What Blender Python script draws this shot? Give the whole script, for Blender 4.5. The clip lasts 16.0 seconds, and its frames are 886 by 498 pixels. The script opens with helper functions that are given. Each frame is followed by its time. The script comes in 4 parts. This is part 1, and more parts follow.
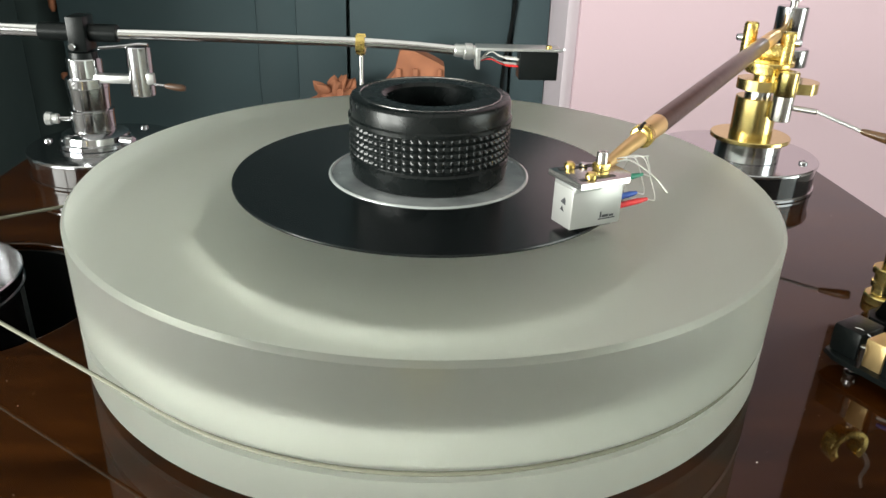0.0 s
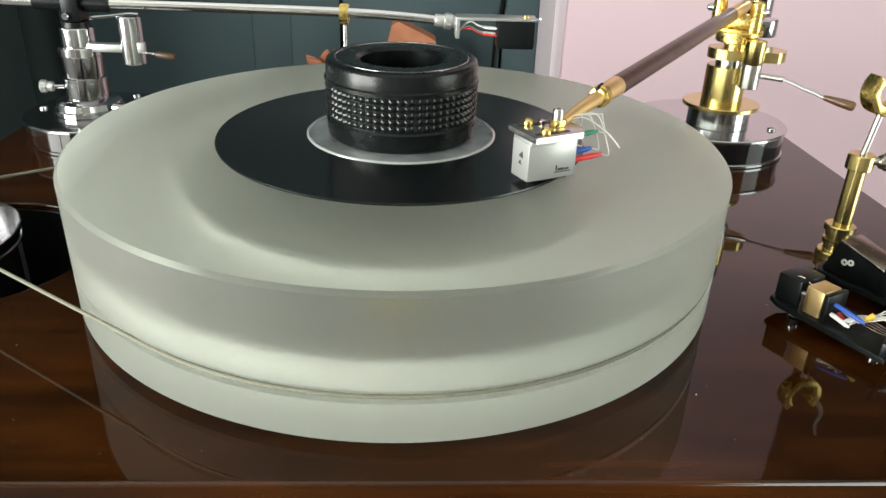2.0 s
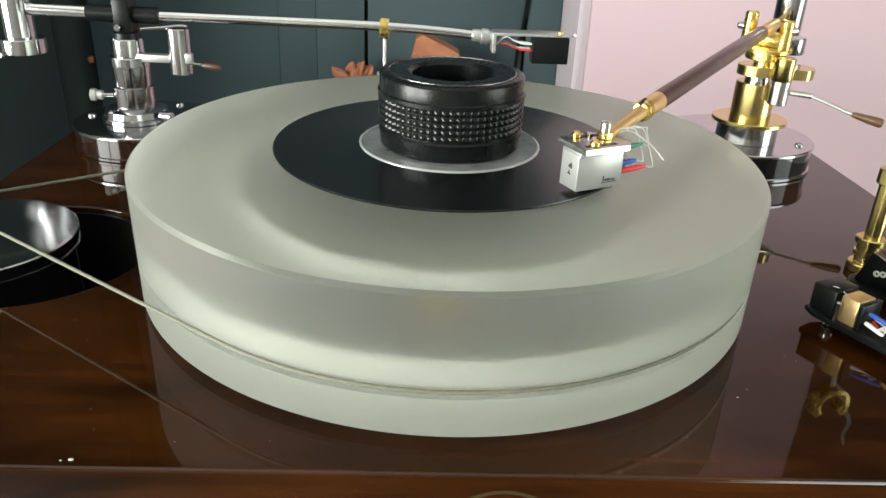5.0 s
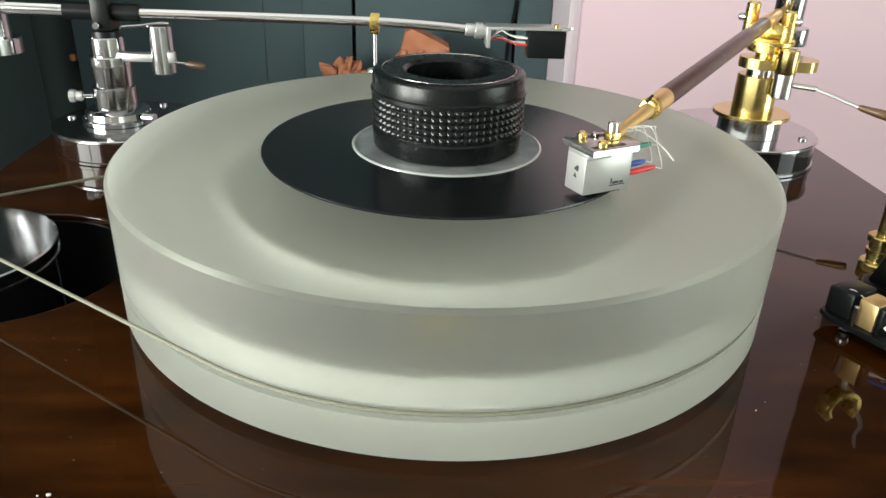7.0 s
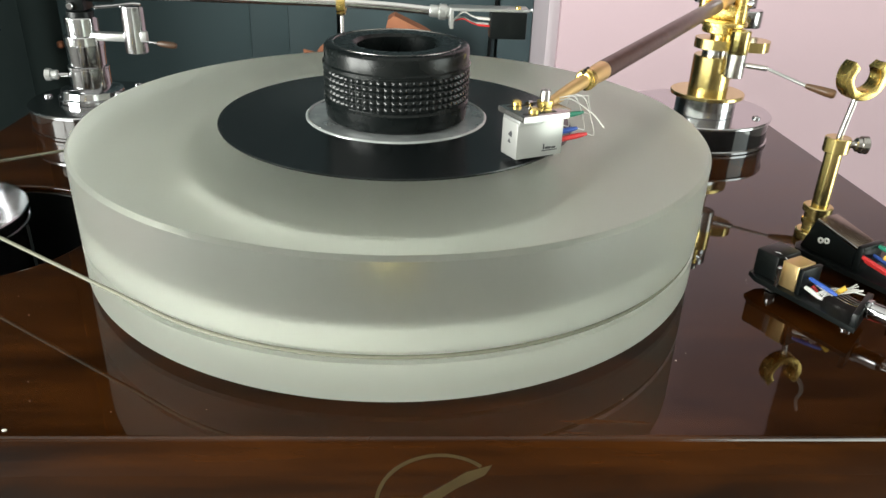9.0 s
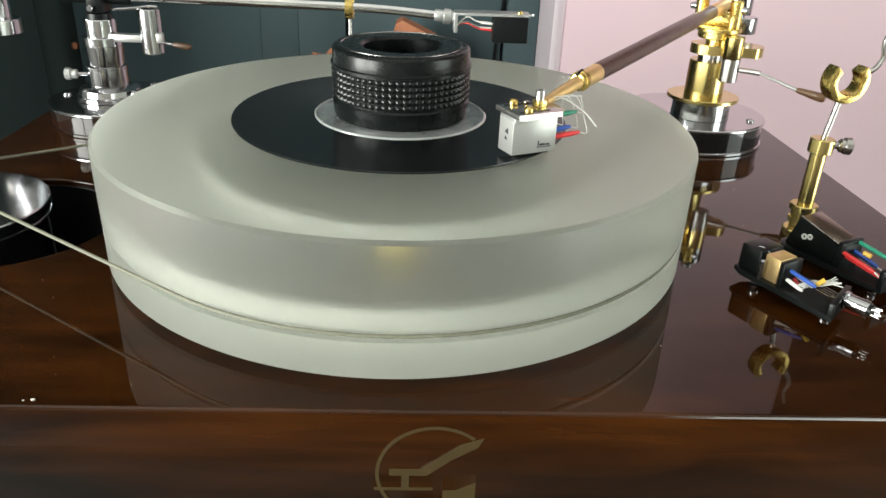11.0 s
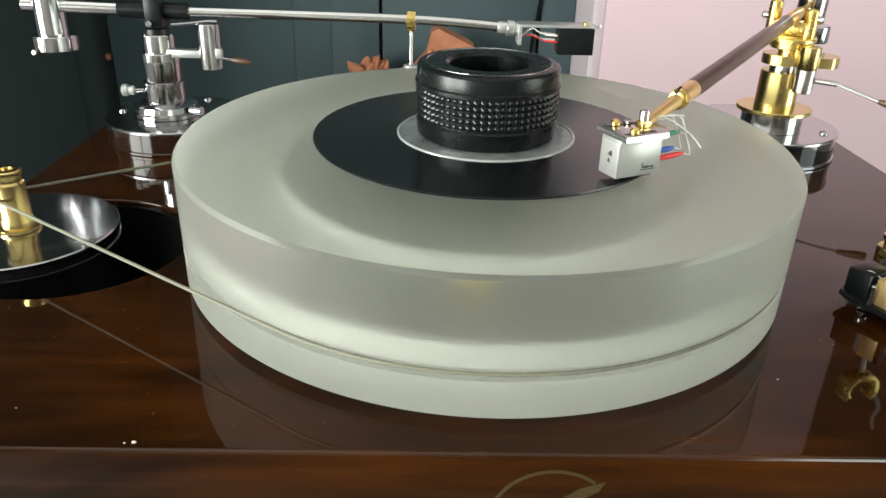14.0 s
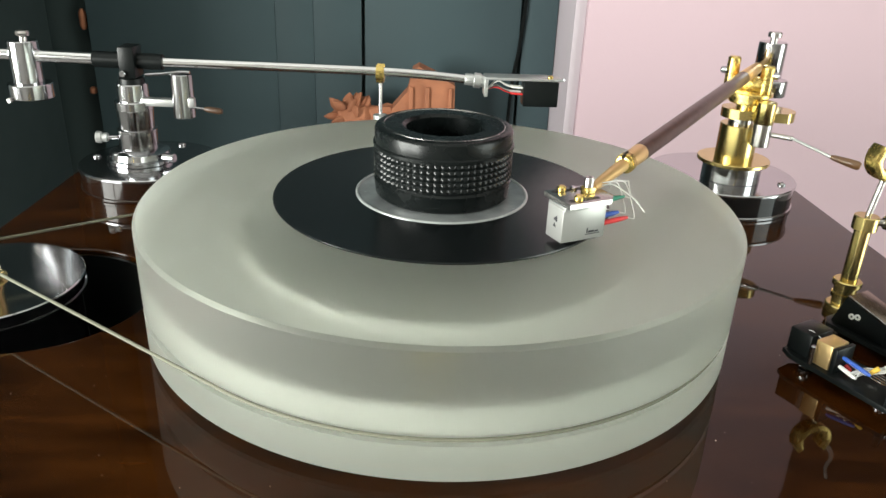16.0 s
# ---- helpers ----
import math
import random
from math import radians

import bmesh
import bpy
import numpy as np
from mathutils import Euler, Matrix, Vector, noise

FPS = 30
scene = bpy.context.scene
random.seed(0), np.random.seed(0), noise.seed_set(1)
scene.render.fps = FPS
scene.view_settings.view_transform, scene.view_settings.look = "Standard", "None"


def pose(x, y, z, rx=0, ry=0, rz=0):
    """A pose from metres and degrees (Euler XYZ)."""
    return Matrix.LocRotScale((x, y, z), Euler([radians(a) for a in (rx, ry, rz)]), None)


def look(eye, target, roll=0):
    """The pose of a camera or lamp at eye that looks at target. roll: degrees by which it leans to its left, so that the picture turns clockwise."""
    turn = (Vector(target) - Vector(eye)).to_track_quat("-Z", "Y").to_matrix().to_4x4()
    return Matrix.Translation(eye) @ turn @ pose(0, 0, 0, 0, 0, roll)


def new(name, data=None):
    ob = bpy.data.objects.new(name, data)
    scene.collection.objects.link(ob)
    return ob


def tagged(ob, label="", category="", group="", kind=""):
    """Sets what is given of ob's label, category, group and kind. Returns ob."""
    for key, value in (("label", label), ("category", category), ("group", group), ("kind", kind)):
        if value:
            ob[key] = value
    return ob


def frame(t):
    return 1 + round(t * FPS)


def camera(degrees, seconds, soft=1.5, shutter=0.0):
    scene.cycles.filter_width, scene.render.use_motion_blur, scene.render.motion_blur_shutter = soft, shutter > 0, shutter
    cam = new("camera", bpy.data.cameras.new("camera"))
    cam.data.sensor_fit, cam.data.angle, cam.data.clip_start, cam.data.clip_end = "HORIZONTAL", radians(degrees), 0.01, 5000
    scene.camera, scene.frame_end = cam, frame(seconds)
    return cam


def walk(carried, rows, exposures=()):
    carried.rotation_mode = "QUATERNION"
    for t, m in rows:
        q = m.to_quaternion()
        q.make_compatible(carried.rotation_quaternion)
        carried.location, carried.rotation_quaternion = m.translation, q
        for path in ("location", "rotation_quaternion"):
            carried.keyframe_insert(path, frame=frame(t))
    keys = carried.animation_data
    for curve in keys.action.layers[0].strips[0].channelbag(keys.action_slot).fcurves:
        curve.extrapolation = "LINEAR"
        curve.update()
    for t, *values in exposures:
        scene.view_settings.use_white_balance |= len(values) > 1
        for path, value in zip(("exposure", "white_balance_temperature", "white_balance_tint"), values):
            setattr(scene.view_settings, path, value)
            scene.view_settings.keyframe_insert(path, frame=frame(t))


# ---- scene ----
cam = camera(61.0, 16.0)
PATH = [
    (0.0, -0.0085, -0.3262, 0.1764, 65.322, -1.711, -1.954),
    (0.5, -0.0063, -0.3131, 0.1690, 64.339, -1.876, -2.085),
    (1.0, -0.0030, -0.3166, 0.1675, 63.713, -1.859, -2.081),
    (1.5, -0.0008, -0.3310, 0.1703, 63.588, -1.871, -2.170),
    (2.0, 0.0043, -0.3514, 0.1753, 63.783, -1.704, -1.939),
    (2.5, 0.0019, -0.3692, 0.1768, 64.086, -1.731, -1.800),
    (3.0, 0.0027, -0.3827, 0.1809, 64.338, -1.892, -1.665),
    (3.5, 0.0067, -0.3869, 0.1806, 64.678, -2.022, -1.333),
    (4.0, 0.0004, -0.3864, 0.1820, 64.586, -2.115, -1.085),
    (4.5, -0.0103, -0.3755, 0.1797, 64.643, -2.163, -0.843),
    (7.0, -0.0176, -0.3466, 0.1766, 64.171, -1.719, -1.995),
    (7.5, -0.0138, -0.3388, 0.1726, 63.852, -1.655, -2.130),
    (8.0, -0.0087, -0.3370, 0.1677, 63.661, -1.678, -2.270),
    (8.5, -0.0015, -0.3500, 0.1703, 63.469, -1.768, -2.274),
    (9.0, 0.0054, -0.3697, 0.1731, 63.661, -1.838, -2.158),
    (9.5, 0.0057, -0.3882, 0.1762, 63.675, -1.897, -2.021),
    (12.0, 0.0088, -0.3902, 0.1751, 64.128, -2.044, -1.026),
    (12.5, 0.0066, -0.3774, 0.1704, 64.024, -1.864, -0.822),
    (13.0, -0.0019, -0.3690, 0.1718, 63.982, -1.747, -0.730),
    (13.5, -0.0144, -0.3688, 0.1723, 64.107, -1.624, -0.668),
    (14.0, -0.0291, -0.3717, 0.1779, 64.235, -1.465, -0.648),
    (14.5, -0.0357, -0.3718, 0.1789, 64.575, -1.602, -0.822),
    (15.0, -0.0318, -0.3607, 0.1825, 64.994, -1.755, -0.897),
    (15.5, -0.0242, -0.3586, 0.1936, 65.569, -1.801, -0.900),
    (16.0, -0.0121, -0.3742, 0.1973, 66.142, -2.092, -1.139),
]
walk(cam, [(t, pose(x, y, z, rx, ry, rz)) for t, x, y, z, rx, ry, rz in PATH])

# ---- world and light ----
world = bpy.data.worlds.new("sky")
scene.world = world
world.use_nodes = True
wn = world.node_tree
sky = wn.nodes.new("ShaderNodeTexSky")
sky.sky_type, sky.sun_disc = "NISHITA", False
sky.sun_elevation, sky.sun_rotation = radians(40), radians(250)
wn.links.new(sky.outputs[0], wn.nodes["Background"].inputs[0])
wn.nodes["Background"].inputs[1].default_value = 0.1


def area_lamp(name, eye, target, sx, sy, watts, colour):
    data = bpy.data.lights.new(name, "AREA")
    data.shape, data.size, data.size_y, data.energy, data.color = "RECTANGLE", sx, sy, watts, colour
    ob = new(name, data)
    ob.matrix_world = look(eye, target)
    return ob


# daylight in the window's two casements, and a weaker greenish fill lamp added opposite
for wy in (-1.50, -0.66):
    area_lamp("window_daylight", (-1.60, wy, 0.26), (0.0, wy * 0.3, 0.10), 0.60, 0.92, 54, (0.97, 1.0, 0.94))
area_lamp("east_fill", (1.72, -0.60, 0.15), (0.0, -0.10, 0.10), 0.85, 1.80, 31, (0.92, 1.0, 0.92))
scene.view_settings.exposure = 0.0


# ---- materials ----
def material(name, colour, rough=0.5, metal=0.0, vary=0.08, scale=40.0, bump=0.0, bump_scale=200.0, coat=0.0, stretch=(1, 1, 1), second=None, specular=0.5):
    m = bpy.data.materials.new(name)
    m.use_nodes = True
    nt = m.node_tree
    b = nt.nodes["Principled BSDF"]
    tc = nt.nodes.new("ShaderNodeTexCoord")
    mp = nt.nodes.new("ShaderNodeMapping")
    mp.inputs["Scale"].default_value = stretch
    nt.links.new(tc.outputs["Object"], mp.inputs[0])
    n = nt.nodes.new("ShaderNodeTexNoise")
    n.inputs["Scale"].default_value, n.inputs["Detail"].default_value = scale, 5
    nt.links.new(mp.outputs[0], n.inputs["Vector"])
    ramp = nt.nodes.new("ShaderNodeMix")
    ramp.data_type = "RGBA"
    lo = [c * (1 - vary) for c in colour]
    hi = [min(1, c * (1 + vary)) for c in (second or colour)]
    ramp.inputs[6].default_value, ramp.inputs[7].default_value = (*lo, 1), (*hi, 1)
    nt.links.new(n.outputs["Fac"], ramp.inputs[0])
    nt.links.new(ramp.outputs[2], b.inputs["Base Color"])
    rr = nt.nodes.new("ShaderNodeMapRange")
    rr.inputs["To Min"].default_value, rr.inputs["To Max"].default_value = max(0.0, rough * 0.8), min(1, rough * 1.2)
    n2 = nt.nodes.new("ShaderNodeTexNoise")
    n2.inputs["Scale"].default_value = scale * 4
    nt.links.new(mp.outputs[0], n2.inputs["Vector"])
    nt.links.new(n2.outputs["Fac"], rr.inputs["Value"])
    nt.links.new(rr.outputs[0], b.inputs["Roughness"])
    b.inputs["Metallic"].default_value = metal
    b.inputs["Coat Weight"].default_value, b.inputs["Coat Roughness"].default_value = coat, 0.03
    b.inputs["Specular IOR Level"].default_value = specular
    if bump:
        n3 = nt.nodes.new("ShaderNodeTexNoise")
        n3.inputs["Scale"].default_value, n3.inputs["Detail"].default_value = bump_scale, 4
        nt.links.new(mp.outputs[0], n3.inputs["Vector"])
        bp = nt.nodes.new("ShaderNodeBump")
        bp.inputs["Strength"].default_value, bp.inputs["Distance"].default_value = bump, 0.001
        nt.links.new(n3.outputs["Fac"], bp.inputs["Height"])
        nt.links.new(bp.outputs[0], b.inputs["Normal"])
    return m


def frosted_acrylic(name, share, low, high, body):
    """Clear acrylic with a fine sandblasted skin: part rough refraction, part diffuse passing of light."""
    m = bpy.data.materials.new(name)
    m.use_nodes = True
    nt = m.node_tree
    nt.nodes.remove(nt.nodes["Principled BSDF"])
    out = nt.nodes["Material Output"]
    tc = nt.nodes.new("ShaderNodeTexCoord")
    n = nt.nodes.new("ShaderNodeTexNoise")
    n.inputs["Scale"].default_value, n.inputs["Detail"].default_value = 90, 4
    nt.links.new(tc.outputs["Object"], n.inputs["Vector"])
    rr = nt.nodes.new("ShaderNodeMapRange")
    rr.inputs["To Min"].default_value, rr.inputs["To Max"].default_value = low, high
    nt.links.new(n.outputs["Fac"], rr.inputs["Value"])
    glass = nt.nodes.new("ShaderNodeBsdfGlass")
    glass.inputs["Color"].default_value, glass.inputs["IOR"].default_value = (0.970, 0.984, 0.955, 1), 1.49
    nt.links.new(rr.outputs[0], glass.inputs["Roughness"])
    thin = nt.nodes.new("ShaderNodeBsdfTranslucent")
    thin.inputs["Color"].default_value = (0.925, 0.945, 0.905, 1)
    flat = nt.nodes.new("ShaderNodeBsdfDiffuse")
    flat.inputs["Color"].default_value = (0.72, 0.73, 0.685, 1)
    skin = nt.nodes.new("ShaderNodeMixShader")
    skin.inputs[0].default_value = body
    nt.links.new(thin.outputs[0], skin.inputs[1])
    nt.links.new(flat.outputs[0], skin.inputs[2])
    mix = nt.nodes.new("ShaderNodeMixShader")
    mix.inputs[0].default_value = share
    nt.links.new(glass.outputs[0], mix.inputs[1])
    nt.links.new(skin.outputs[0], mix.inputs[2])
    nt.links.new(mix.outputs[0], out.inputs["Surface"])
    return m


def vinyl():
    """Pressed vinyl: fine grooves that stretch highlights across them, with smoother bands between the tracks."""
    m = material("black_vinyl", (0.005, 0.0065, 0.007), 0.2, vary=0.1, scale=30, specular=0.42)
    nt = m.node_tree
    b = nt.nodes["Principled BSDF"]
    tc = nt.nodes.new("ShaderNodeTexCoord")
    w = nt.nodes.new("ShaderNodeTexWave")
    w.wave_type, w.rings_direction = "RINGS", "Z"
    w.inputs["Scale"].default_value, w.inputs["Distortion"].default_value = 420, 0.0
    shift = nt.nodes.new("ShaderNodeMapping")
    shift.inputs["Location"].default_value = (0.0005, 0.0012, 0)
    nt.links.new(tc.outputs["Object"], shift.inputs[0])
    nt.links.new(shift.outputs[0], w.inputs["Vector"])
    bp = nt.nodes.new("ShaderNodeBump")
    bp.inputs["Strength"].default_value, bp.inputs["Distance"].default_value = 0.05, 0.0002
    nt.links.new(w.outputs["Fac"], bp.inputs["Height"])
    nt.links.new(bp.outputs[0], b.inputs["Normal"])
    rings = nt.nodes.new("ShaderNodeTexWave")
    rings.wave_type, rings.rings_direction = "RINGS", "Z"
    rings.inputs["Scale"].default_value, rings.inputs["Distortion"].default_value = 95, 0.6
    nt.links.new(shift.outputs[0], rings.inputs["Vector"])
    gloss = nt.nodes.new("ShaderNodeMapRange")
    gloss.inputs["To Min"].default_value, gloss.inputs["To Max"].default_value = 0.18, 0.21
    nt.links.new(rings.outputs["Fac"], gloss.inputs["Value"])
    nt.links.new(gloss.outputs[0], b.inputs["Roughness"])
    tg = nt.nodes.new("ShaderNodeTangent")
    tg.direction_type, tg.axis = "RADIAL", "Z"
    nt.links.new(tg.outputs[0], b.inputs["Tangent"])
    b.inputs["Anisotropic"].default_value = 0.6
    return m


def lacquered_wood():
    """Figured mahogany: fine dark streaks over broad warm and dark patches, under clear lacquer."""
    m = material("lacquered_mahogany", (0.0040, 0.0013, 0.0005), 0.25, vary=0.5, scale=16, coat=1.0, specular=0.0, stretch=(0.7, 9, 9), second=(0.033, 0.0096, 0.0013), bump=0.02, bump_scale=90)
    nt = m.node_tree
    b = nt.nodes["Principled BSDF"]
    b.inputs["Coat IOR"].default_value = 1.46
    tc = nt.nodes.new("ShaderNodeTexCoord")
    mp = nt.nodes.new("ShaderNodeMapping")
    mp.inputs["Scale"].default_value = (5, 16, 16)
    nt.links.new(tc.outputs["Object"], mp.inputs[0])
    broad = nt.nodes.new("ShaderNodeTexNoise")
    broad.inputs["Scale"].default_value, broad.inputs["Detail"].default_value, broad.inputs["Distortion"].default_value = 1.6, 6, 0.8
    nt.links.new(mp.outputs[0], broad.inputs["Vector"])
    span = nt.nodes.new("ShaderNodeMapRange")
    span.inputs["From Min"].default_value, span.inputs["From Max"].default_value = 0.32, 0.68
    span.inputs["To Min"].default_value, span.inputs["To Max"].default_value = 0.35, 1.7
    nt.links.new(broad.outputs["Fac"], span.inputs["Value"])
    figure = nt.nodes.new("ShaderNodeVectorMath")
    figure.operation = "SCALE"
    nt.links.new(b.inputs["Base Color"].links[0].from_socket, figure.inputs[0])
    nt.links.new(span.outputs[0], figure.inputs["Scale"])
    nt.links.new(figure.outputs[0], b.inputs["Base Color"])
    n = nt.nodes.new("ShaderNodeTexNoise")
    n.inputs["Scale"].default_value, n.inputs["Detail"].default_value = 45, 2
    nt.links.new(tc.outputs["Object"], n.inputs["Vector"])
    bp = nt.nodes.new("ShaderNodeBump")
    bp.inputs["Strength"].default_value, bp.inputs["Distance"].default_value = 0.025, 0.001
    nt.links.new(n.outputs["Fac"], bp.inputs["Height"])
    nt.links.new(bp.outputs[0], b.inputs["Coat Normal"])
    return m


ACRYLIC = frosted_acrylic("frosted_acrylic", 0.10, 0.30, 0.32, 0.22)
ACRYLIC_SIDE = frosted_acrylic("frosted_acrylic_side", 0.16, 0.31, 0.33, 0.22)
ACRYLIC_UNDER = frosted_acrylic("frosted_acrylic_underside", 0.72, 0.3, 0.35, 0.9)
ACRYLIC_BASE = frosted_acrylic("sandblasted_acrylic", 0.85, 0.5, 0.6, 0.95)
VINYL = vinyl()
MAHOGANY = lacquered_wood()
CHROME = material("polished_chrome", (0.47, 0.47, 0.485), 0.13, 1.0, 0.04, 60)
# lighter copy of the chrome: a bright ceiling reflection put into its colour
CHROME_TUBE_LIT = material("chrome_lit_tube", (0.80, 0.80, 0.81), 0.16, 1.0, 0.04, 60)
STEEL = material("brushed_steel", (0.56, 0.54, 0.52), 0.25, 1.0, 0.08, 90)
ALUMINIUM = material("satin_aluminium", (0.56, 0.57, 0.56), 0.34, 0.8, 0.05, 120, bump=0.05, bump_scale=900)
SILVER_PAINT = material("silver_lacquer", (0.40, 0.40, 0.385), 0.32, 0.45, 0.04, 150)
GOLD = material("gold_plate", (0.78, 0.58, 0.19), 0.27, 1.0, 0.06, 70)
BRASS = material("polished_brass", (0.66, 0.52, 0.21), 0.22, 1.0, 0.10, 60)
COPPER = material("satin_copper", (0.86, 0.58, 0.27), 0.40, 0.85, 0.08, 80)
BLACK_GLOSS = material("black_gloss", (0.008, 0.008, 0.009), 0.08, 0.0, 0.1, 30, coat=0.25)
DARK_LACQUER = material("dark_brown_lacquer", (0.010, 0.0035, 0.0016), 0.2, 0.0, 0.3, 40, coat=1.0, specular=0.2)
BLACK_PLASTIC = material("black_plastic", (0.005, 0.0065, 0.0065), 0.33, 0.0, 0.2, 120, bump=0.08, bump_scale=700, specular=0.2)
CLAMP_BLACK = material("black_anodised", (0.004, 0.0055, 0.0055), 0.27, 0.0, 0.1, 30, specular=0.25)
KNURL_BLACK = material("black_knurled_metal", (0.005, 0.0065, 0.0065), 0.18, 0.0, 0.15, 90, specular=0.3)
RUBBER_BELT = material("cream_rubber", (0.155, 0.155, 0.112), 0.6, 0.0, 0.08, 200)
LABEL_PAPER = material("record_label", (0.11, 0.12, 0.125), 0.25, 0.0, 0.15, 70, coat=1.0, second=(0.34, 0.36, 0.36), bump=0.3, bump_scale=60, specular=0.8)
ARM_WOOD = material("dark_rosewood", (0.045, 0.020, 0.017), 0.38, 0.0, 0.35, 30, stretch=(6, 6, 1), second=(0.085, 0.040, 0.034), coat=0.15)
LEVER_WOOD = material("walnut_handle", (0.15, 0.075, 0.03), 0.4, 0.0, 0.3, 120, coat=0.3)
DARK_HANDLE = material("dark_walnut_handle", (0.055, 0.026, 0.012), 0.45, 0.0, 0.3, 120)
GOLD_FACE = material("gold_cartridge", (0.66, 0.47, 0.22), 0.38, 0.85, 0.05, 120)
BRONZE = material("bronze_cover", (0.34, 0.28, 0.23), 0.25, 1.0, 0.08, 120)
RED = material("red_sleeve", (0.62, 0.03, 0.03), 0.4, vary=0.1, scale=300)
BLUE = material("blue_sleeve", (0.03, 0.10, 0.45), 0.4, vary=0.1, scale=300)
GREEN = material("green_sleeve", (0.02, 0.26, 0.16), 0.4, vary=0.1, scale=300)
WHITE = material("white_sleeve", (0.75, 0.74, 0.70), 0.45, vary=0.05, scale=300)
YELLOW = material("yellow_sleeve", (0.70, 0.45, 0.06), 0.4, vary=0.1, scale=300)
CLAY = material("terracotta", (0.22, 0.075, 0.035), 0.85, vary=0.3, scale=35, second=(0.36, 0.14, 0.07), bump=0.5, bump_scale=120)
INLAY = material("brass_inlay", (0.052, 0.034, 0.011), 0.5, 0.2, 0.2, 200)
TEAL = material("teal_wall_paint", (0.054, 0.080, 0.088), 0.5, vary=0.10, scale=3, bump=0.05, bump_scale=60, specular=0.2)
DARK_PANEL = material("dark_side_panel", (0.038, 0.052, 0.052), 0.6, vary=0.2, scale=4, bump=0.05, bump_scale=60, specular=0.12)
PINK = material("pink_wall_paint", (0.545, 0.395, 0.440), 0.7, vary=0.035, scale=2.5, bump=0.12, bump_scale=140)
PALE = material("pale_wall_edge", (0.50, 0.435, 0.47), 0.6, vary=0.03, scale=4, bump=0.08, bump_scale=120)
CREAM = material("cream_wall_paint", (0.40, 0.38, 0.35), 0.75, vary=0.04, scale=3)
CEILING_PAINT = material("white_ceiling_paint", (0.75, 0.74, 0.72), 0.8, vary=0.03, scale=3)
FLOORING = material("dark_tile", (0.03, 0.024, 0.02), 0.6, vary=0.15, scale=5)
RIM_PALE = material("pale_glossy_rim", (0.36, 0.38, 0.37), 0.2, 0.0, 0.25, 60, coat=1.0)
DUST = material("dust_fleck", (0.7, 0.68, 0.62), 0.8, vary=0.1, scale=400)
HUB_GREY = material("grey_metal", (0.50, 0.50, 0.475), 0.6, 0.0, 0.1, 60)
INK = material("dark_print", (0.03, 0.03, 0.035), 0.5, vary=0.1, scale=300)


# ---- mesh helpers ----
def finish(bm, sharp=35.0, turn=True):
    if turn:
        bmesh.ops.recalc_face_normals(bm, faces=bm.faces[:])
    for f in bm.faces:
        f.smooth = True
    for e in bm.edges:
        e.smooth = len(e.link_faces) == 2 and e.calc_face_angle(0) < radians(sharp)
    return bm


def part(name, bm, mat, parent=None, label="", turn=True, sharp=35.0):
    me = bpy.data.meshes.new(name)
    finish(bm, sharp, turn).to_mesh(me)
    bm.free()
    me.materials.append(mat)
    ob = new(name, me)
    if parent is not None:
        ob.parent = parent
        ob.matrix_parent_inverse = parent.matrix_basis.inverted()
    if label:
        ob["label"] = label
    return ob


def thing(name, place, label, category, group="", kind=""):
    ob = new(name)
    ob.empty_display_size = 0.01
    ob.matrix_basis = Matrix.Translation(place)
    return tagged(ob, label, category, group, kind)


def lathe(profile, centre=(0, 0, 0), seg=48, m=None):
    """Turns a profile of (radius, height) about the upright axis through centre."""
    bm = bmesh.new()
    rings = []
    for r, z in profile:
        if r < 1e-6:
            rings.append([bm.verts.new((0, 0, z))])
        else:
            rings.append([bm.verts.new((r * math.cos(a), r * math.sin(a), z)) for a in (2 * math.pi * i / seg for i in range(seg))])
    for a, b in zip(rings, rings[1:]):
        for i in range(seg):
            j = (i + 1) % seg
            if len(a) == 1 and len(b) > 1:
                bm.faces.new((a[0], b[i], b[j]))
            elif len(b) == 1 and len(a) > 1:
                bm.faces.new((a[i], a[j], b[0]))
            elif len(a) > 1:
                bm.faces.new((a[i], a[j], b[j], b[i]))
    bm.transform(m if m is not None else Matrix.Translation(centre))
    return bm


def axis_pose(p, q):
    """A pose at p whose z axis points to q."""
    d = Vector(q) - Vector(p)
    return Matrix.Translation(p) @ d.to_track_quat("Z", "Y").to_matrix().to_4x4()


def rod(p, q, profile, seg=24):
    """A turned piece along p to q: profile of (share of the length, radius)."""
    n = (Vector(q) - Vector(p)).length
    pr = [(0, profile[0][0] * n)] + [(r, s * n) for s, r in profile] + [(0, profile[-1][0] * n)]
    return lathe(pr, seg=seg, m=axis_pose(p, q))


def plain_rod(p, q, r, edge=0.0006, seg=24):
    n = (Vector(q) - Vector(p)).length
    e = min(edge, r * 0.4, n * 0.3) / n
    return rod(p, q, [(0, r - edge * 0.8 if r > edge * 2 else r * 0.7), (e, r), (1 - e, r), (1, r - edge * 0.8 if r > edge * 2 else r * 0.7)], seg)


def smooth_path(points, steps=8):
    pts = [Vector(p) for p in points]
    ext = [pts[0] * 2 - pts[1]] + pts + [pts[-1] * 2 - pts[-2]]
    out = []
    for i in range(1, len(ext) - 2):
        a, b, c, d = ext[i - 1:i + 3]
        for k in range(steps):
            t = k / steps
            out.append(0.5 * (2 * b + (c - a) * t + (2 * a - 5 * b + 4 * c - d) * t * t + (3 * b - a - 3 * c + d) * t ** 3))
    return out + [pts[-1]]


